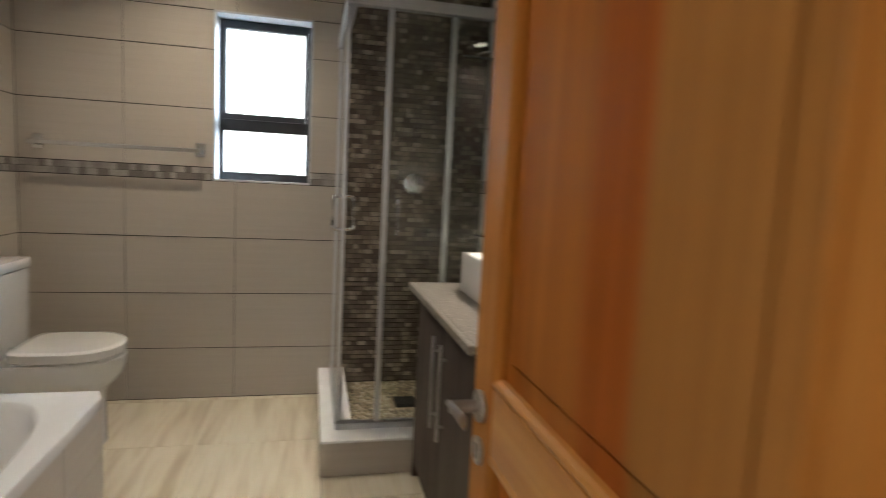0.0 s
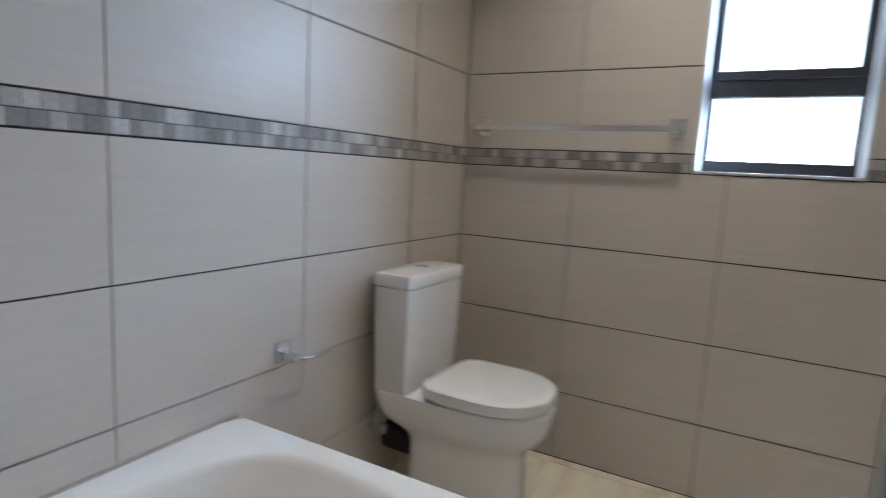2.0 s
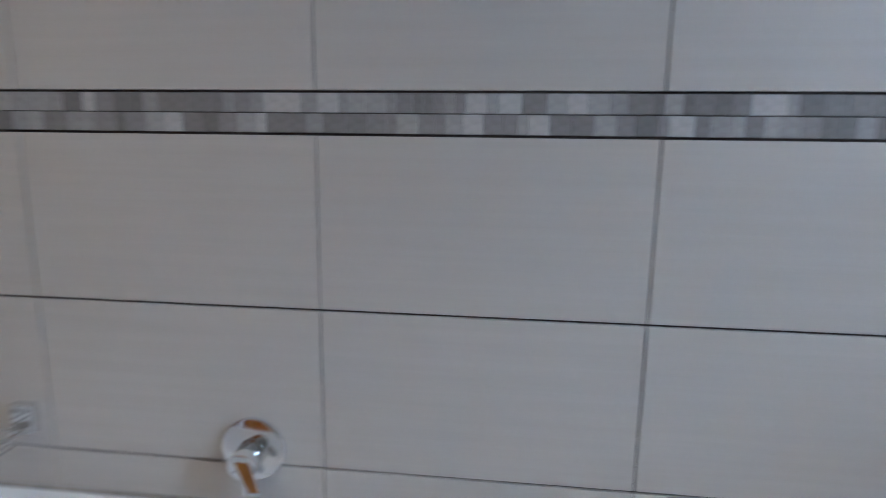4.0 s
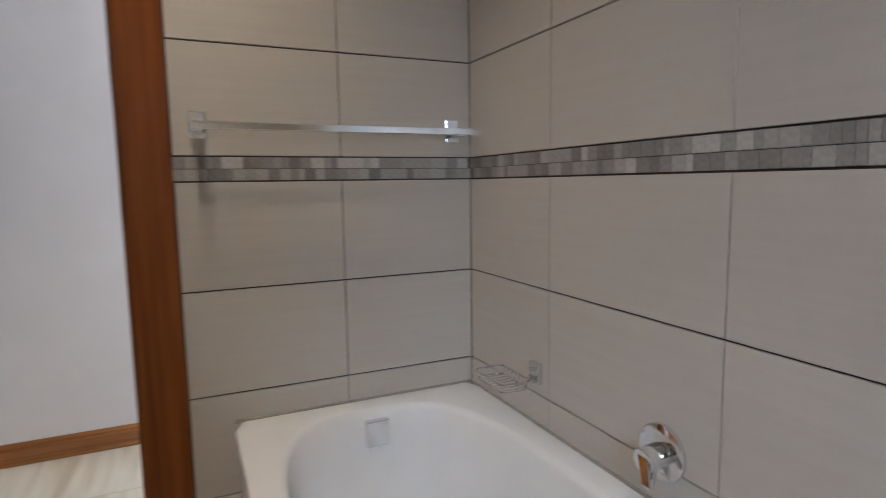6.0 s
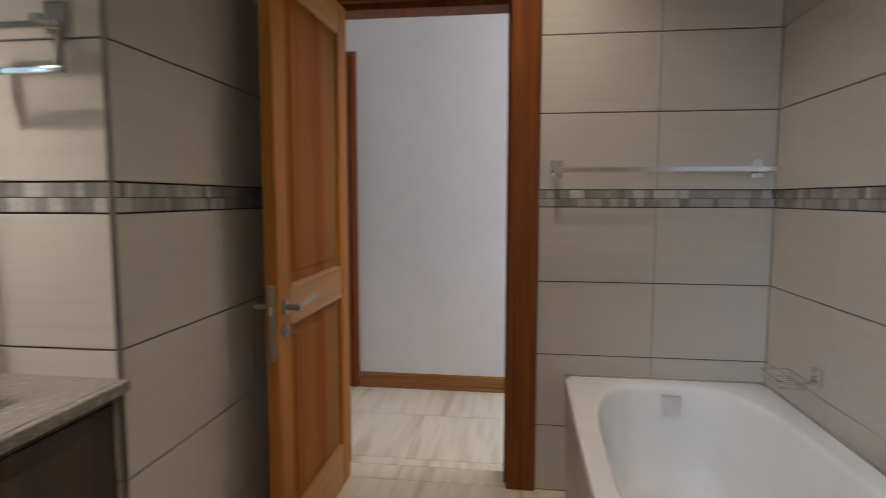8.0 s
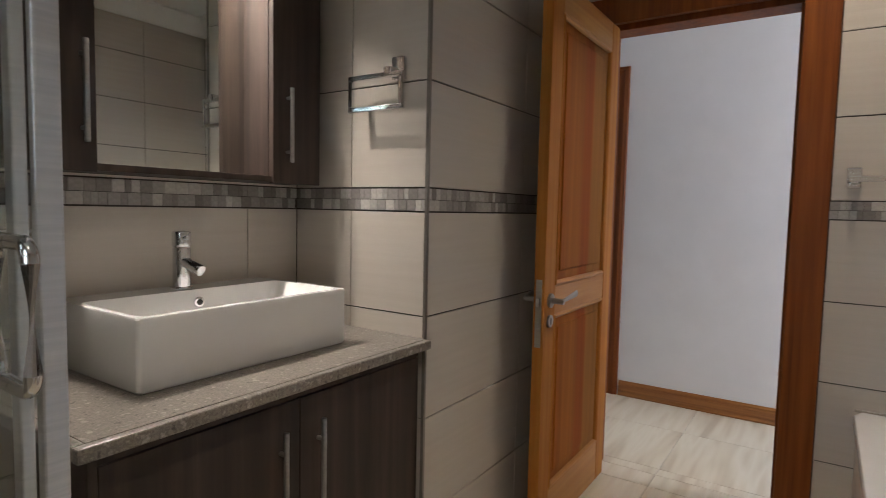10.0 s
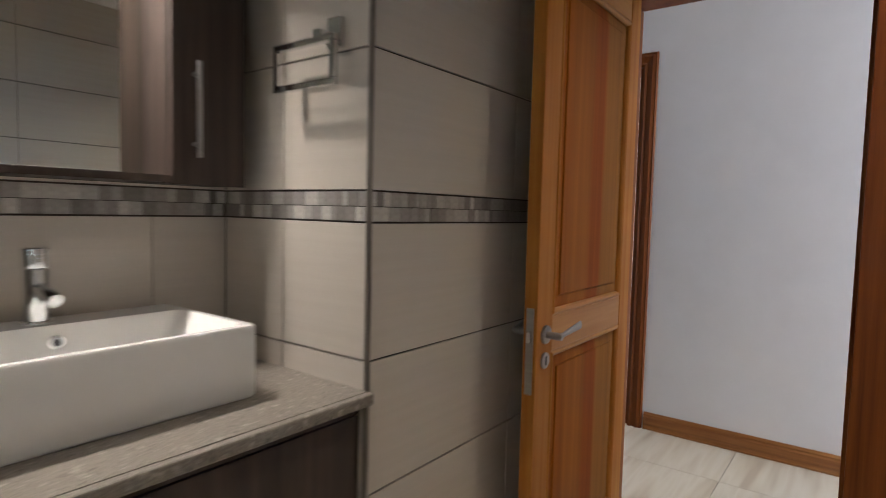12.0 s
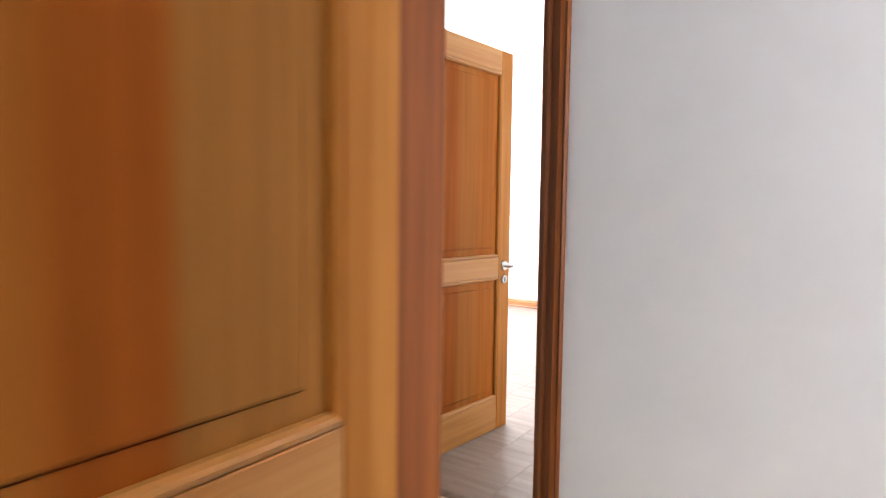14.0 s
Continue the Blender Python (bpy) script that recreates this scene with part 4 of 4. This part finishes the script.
# side: fixed pane by the window wall, closed sliding pane at the corner
glass_panel("fixed_pane", (EX + 0.006, EX + 0.012, 2.63, L - 0.031, gz0, gz1), ((EX + 0.001, EX + 0.017, 2.61, 2.635, gz0, gz1),))
gs = glass_panel("sliding_pane", (EX - 0.012, EX - 0.006, 2.262, 2.68, gz0, gz1), ((EX - 0.018, EX - 0.001, 2.238, 2.263, gz0, gz1),))
def dee(parent, p, out, z0, z1):
    """A bent D-shaped pull, standing out from the glass."""
    p, o = Vector(p), Vector(out)
    pts = [p + Vector((0, 0, z0)) - o * 0.006]
    for k in range(7):
        a = radians(90 * k / 6)
        pts.append(p + o * (0.022 + 0.018 * math.sin(a)) + Vector((0, 0, z0 + 0.018 - 0.018 * math.cos(a))))
    for k in range(7):
        a = radians(90 - 90 * k / 6)
        pts.append(p + o * (0.022 + 0.018 * math.sin(a)) + Vector((0, 0, z1 - 0.018 + 0.018 * math.cos(a))))
    pts.append(p + Vector((0, 0, z1)) - o * 0.006)
    part("pull_handle", tube(pts, 0.008, 12), CHROME, parent, "bent chrome pull handle", True)


dee(gd, (1.752, EY - 0.012, 0), (0, -1, 0), 1.025, 1.165)
dee(gs, (EX - 0.012, 2.282, 0), (-1, 0, 0), 1.030, 1.170)
dee(gs, (EX - 0.006, 2.282, 0), (1, 0, 0), 1.030, 1.170)
smix = thing("shower_mixer", (1.965, L, 1.23), "chrome shower mixer on the brown mosaic wall", "tap")
part("cover_plate", rod((1.965, L - 0.0005, 1.235), (1.965, L - 0.012, 1.235), 0.060, 40, bevel=0.003), CHROME, smix, "", True)
part("body", rod((1.965, L - 0.010, 1.235), (1.965, L - 0.055, 1.235), 0.024, 28, bevel=0.003), CHROME, smix, "", True)
part("lever", box((1.957, 1.973, L - 0.10, L - 0.05, 1.232, 1.241), bevel=0.002), CHROME, smix)
shelf = thing("corner_shelf", (2.2, 2.95, 0.97), "clear glass corner shelf with chrome clips", "shelf")
sp = [(W - 0.003, L - 0.003), (2.00, L - 0.003), (2.02, L - 0.05), (2.12, L - 0.13), (2.25, L - 0.20), (W - 0.05, L - 0.24), (W - 0.003, L - 0.25)]
shp = part("pane", loft([[(x, y, z) for x, y in sp] for z in (0.968, 0.976)]), GLASS, shelf)
shp.visible_shadow = False
for cx, cy in ((2.06, L - 0.015), (W - 0.015, L - 0.2)):
    part("clip", rod((cx, cy, 0.955), (cx, cy, 0.985), 0.010, 16, bevel=0.002), CHROME, shelf, "", True)
head = thing("overhead_shower", (2.2, 2.66, 1.84), "square chrome shower head on a wall arm", "shower head")
part("arm", tube([(W - 0.001, 2.66, 1.90), (2.30, 2.66, 1.905), (2.22, 2.66, 1.90), (2.19, 2.66, 1.885), (2.185, 2.66, 1.862)], 0.009, 12), CHROME, head, "", True)
part("rose", box((2.10, 2.27, 2.575, 2.745, 1.848, 1.862), bevel=0.003), CHROME, head)
drain = thing("shower_drain", (1.91, 2.70, 0.09), "black square shower drain grate", "drain")
part("grate", box((1.855, 1.965, 2.65, 2.76, 0.0855, 0.104), bevel=0.003), BLACK, drain)

# nib corner trim
structure("edge_trim", box((NX - 0.003, NX + 0.008, NY - 0.007, NY + 0.003, F, H - 0.09), bevel=0.0015), DARKTRIM, "grey metal tile edge trim on the projecting corner", "trim")

# pieces: tiles, border squares, mosaic, pebbles, planks
tiled(wall_west, facing((0, 0, 0), (0, 1, 0), (1, 0, 0)), L, (0.445, 0.98, 1.53, 2.085, 2.64), seed=1)
MX = 1.565
tiled(wall_north, facing((0, L, 0), (1, 0, 0), (0, -1, 0)), W, (0.475, 1.01, 1.545), ((WX0 - 0.008, WX1 + 0.008, WZ0 - 0.008, WZ1 + 0.008), (MX, W + 1, -1, 4)), 2)
tiled(wall_east, facing((W, L, 0), (0, -1, 0), (-1, 0, 0)), L - NY, (0.05, 0.59, 1.13, 1.66), seed=3)
tiled(wall_south, facing((NX, 0, 0), (-1, 0, 0), (0, 1, 0)), NX, (NX - 0.43,), ((-1, NX - 0.882, -1, 2.132),), 4)
tiled(wall_nib, facing((NX, NY, 0), (0, -1, 0), (-1, 0, 0)), NY, (0.605,), seed=5)
tiled(wall_nib, facing((W, NY, 0), (-1, 0, 0), (0, 1, 0)), W - NX, (0.245,), seed=6)
lay(casing, facing((BX - 0.014, 0.003, 0), (0, 1, 0), (1, 0, 0)), (0, 0.445, 0.98, 1.53, BY - 0.017), (F, 0.3, BZ - 0.038), TILE, "tile")
lay(casing, facing((BX - 0.014, BY - 0.014, 0), (-1, 0, 0), (0, 1, 0)), (0, 0.34, BX - 0.02), (F, 0.3, BZ - 0.038), TILE, "tile")
lay(shower_base, facing((TX, L, 0), (0, -1, 0), (-1, 0, 0)), (0, 0.405, L - TY), (F, TZ - 0.003), TILE, "tile")
lay(shower_base, facing((TX, TY, 0), (1, 0, 0), (0, -1, 0)), (0, 0.545, W - TX), (F, TZ - 0.003), TILE, "tile")
FM = pose(0, 0, F)
FXJ = [-1.74] + [0.400 + 0.535 * k for k in range(-3, 5)] + [2.89]
FYJ = [-1.318] + [-1.275 + 0.535 * k for k in range(0, 9)] + [3.05]
lay(floor, FM, FXJ, FYJ, FLOOR, "floor_tile", ((TX + 0.02, 9, TY + 0.02, 9), (-9, -0.002, -0.1345, 9), (NX + 0.004, 9, -0.1345, NY), (W, 9, -0.1345, 9), (-9, DX0 + 0.03, -0.1345, -0.002), (DX1 - 0.03, 9, -0.1345, -0.002)), gap=0.003, depth=0.006, lip=0.0006)

# brown brick mosaic: the middle stretch as pieces, the rest joined
MM = facing((MX, L, 0), (1, 0, 0), (0, -1, 0))
rnd = random.Random(11)
rest = bmesh.new()
near, z, row = 0, 0.09, 0
while z < 2.51:
    h = 0.0265
    u = -0.026 * (row % 2) - rnd.uniform(0, 0.012)
    while u < W - MX:
        w = rnd.choice((0.036, 0.046, 0.050, 0.054))
        a0, a1 = max(u, 0.001), min(u + w, W - MX - 0.001)
        if a1 - a0 > 0.006:
            d = rnd.uniform(0.0, 0.003)
            if near < 300 and 0.75 < z < 1.32 and u < 0.42:
                ob = new("mosaic_brick", tile_mesh(a1 - a0 - 0.004, h - 0.0025, 0.005, 0.0012, BRICKLET, "mosaic_brick"))
                ob.parent = wall_north
                ob.matrix_basis = MM @ Matrix.Translation(((a0 + a1) / 2, z + h / 2, d))
                near += 1
            else:
                x0, x1, z0, z1 = MX + a0 + 0.002, MX + a1 - 0.002, z + 0.00125, z + h - 0.00125
                yb, yf, c = L + 0.005, L - d, 0.0012
                r0 = [rest.verts.new((x, yb, q)) for x, q in ((x0, z0), (x1, z0), (x1, z1), (x0, z1))]
                r1 = [rest.verts.new((x, yf, q)) for x, q in ((x0 + c, z0 + c), (x1 - c, z0 + c), (x1 - c, z1 - c), (x0 + c, z1 - c))]
                rest.faces.new(r1)
                for k in range(4):
                    rest.faces.new((r0[k], r0[(k + 1) % 4], r1[(k + 1) % 4], r1[k]))
        u += w
    z += h
    row += 1
tagged(part("mosaic_bricks", rest, BRICKLET_FAR, wall_north), "", "", "", "stuff")
peb = bmesh.new()
y = 2.29
while y < L - 0.015:
    x = 1.615 + rnd.uniform(0, 0.02)
    while x < W - 0.015:
        r = rnd.uniform(0.010, 0.018)
        if not (1.84 < x < 1.98 and 2.635 < y < 2.775):
            m = Matrix.Translation((x, y + rnd.uniform(-0.004, 0.004), 0.086)) @ pose(0, 0, 0, 0, 0, rnd.uniform(0, 180)) @ Matrix.Diagonal((r, r * rnd.uniform(0.6, 0.9), 0.007, 1))
            bmesh.ops.create_icosphere(peb, subdivisions=1, radius=1.0, matrix=m)
        x += r * 1.9
    y += 0.024
tagged(part("pebbles", peb, PEBBLE, shower_floor), "", "", "", "stuff")
# laminate planks of the bedroom
px = RX0
k = 0
while px < RX1:
    lay(floor_bedroom, pose(0, 0, F + 0.004), (px, min(px + 0.19, RX1)), [RY1] + [RY1 + 0.45 * ((k * 0.37) % 1) + 1.9 * j for j in range(1, 3)] + [-1.322], LAMINATE, "plank", gap=0.0008, depth=0.008, lip=0.0004)
    px += 0.19
    k += 1
structure("threshold", box((HX0 + 0.03, HX1 - 0.03, -1.345, -1.300, F, F + 0.008), bevel=0.002), DARKTRIM, "metal strip between tiles and laminate", "threshold")
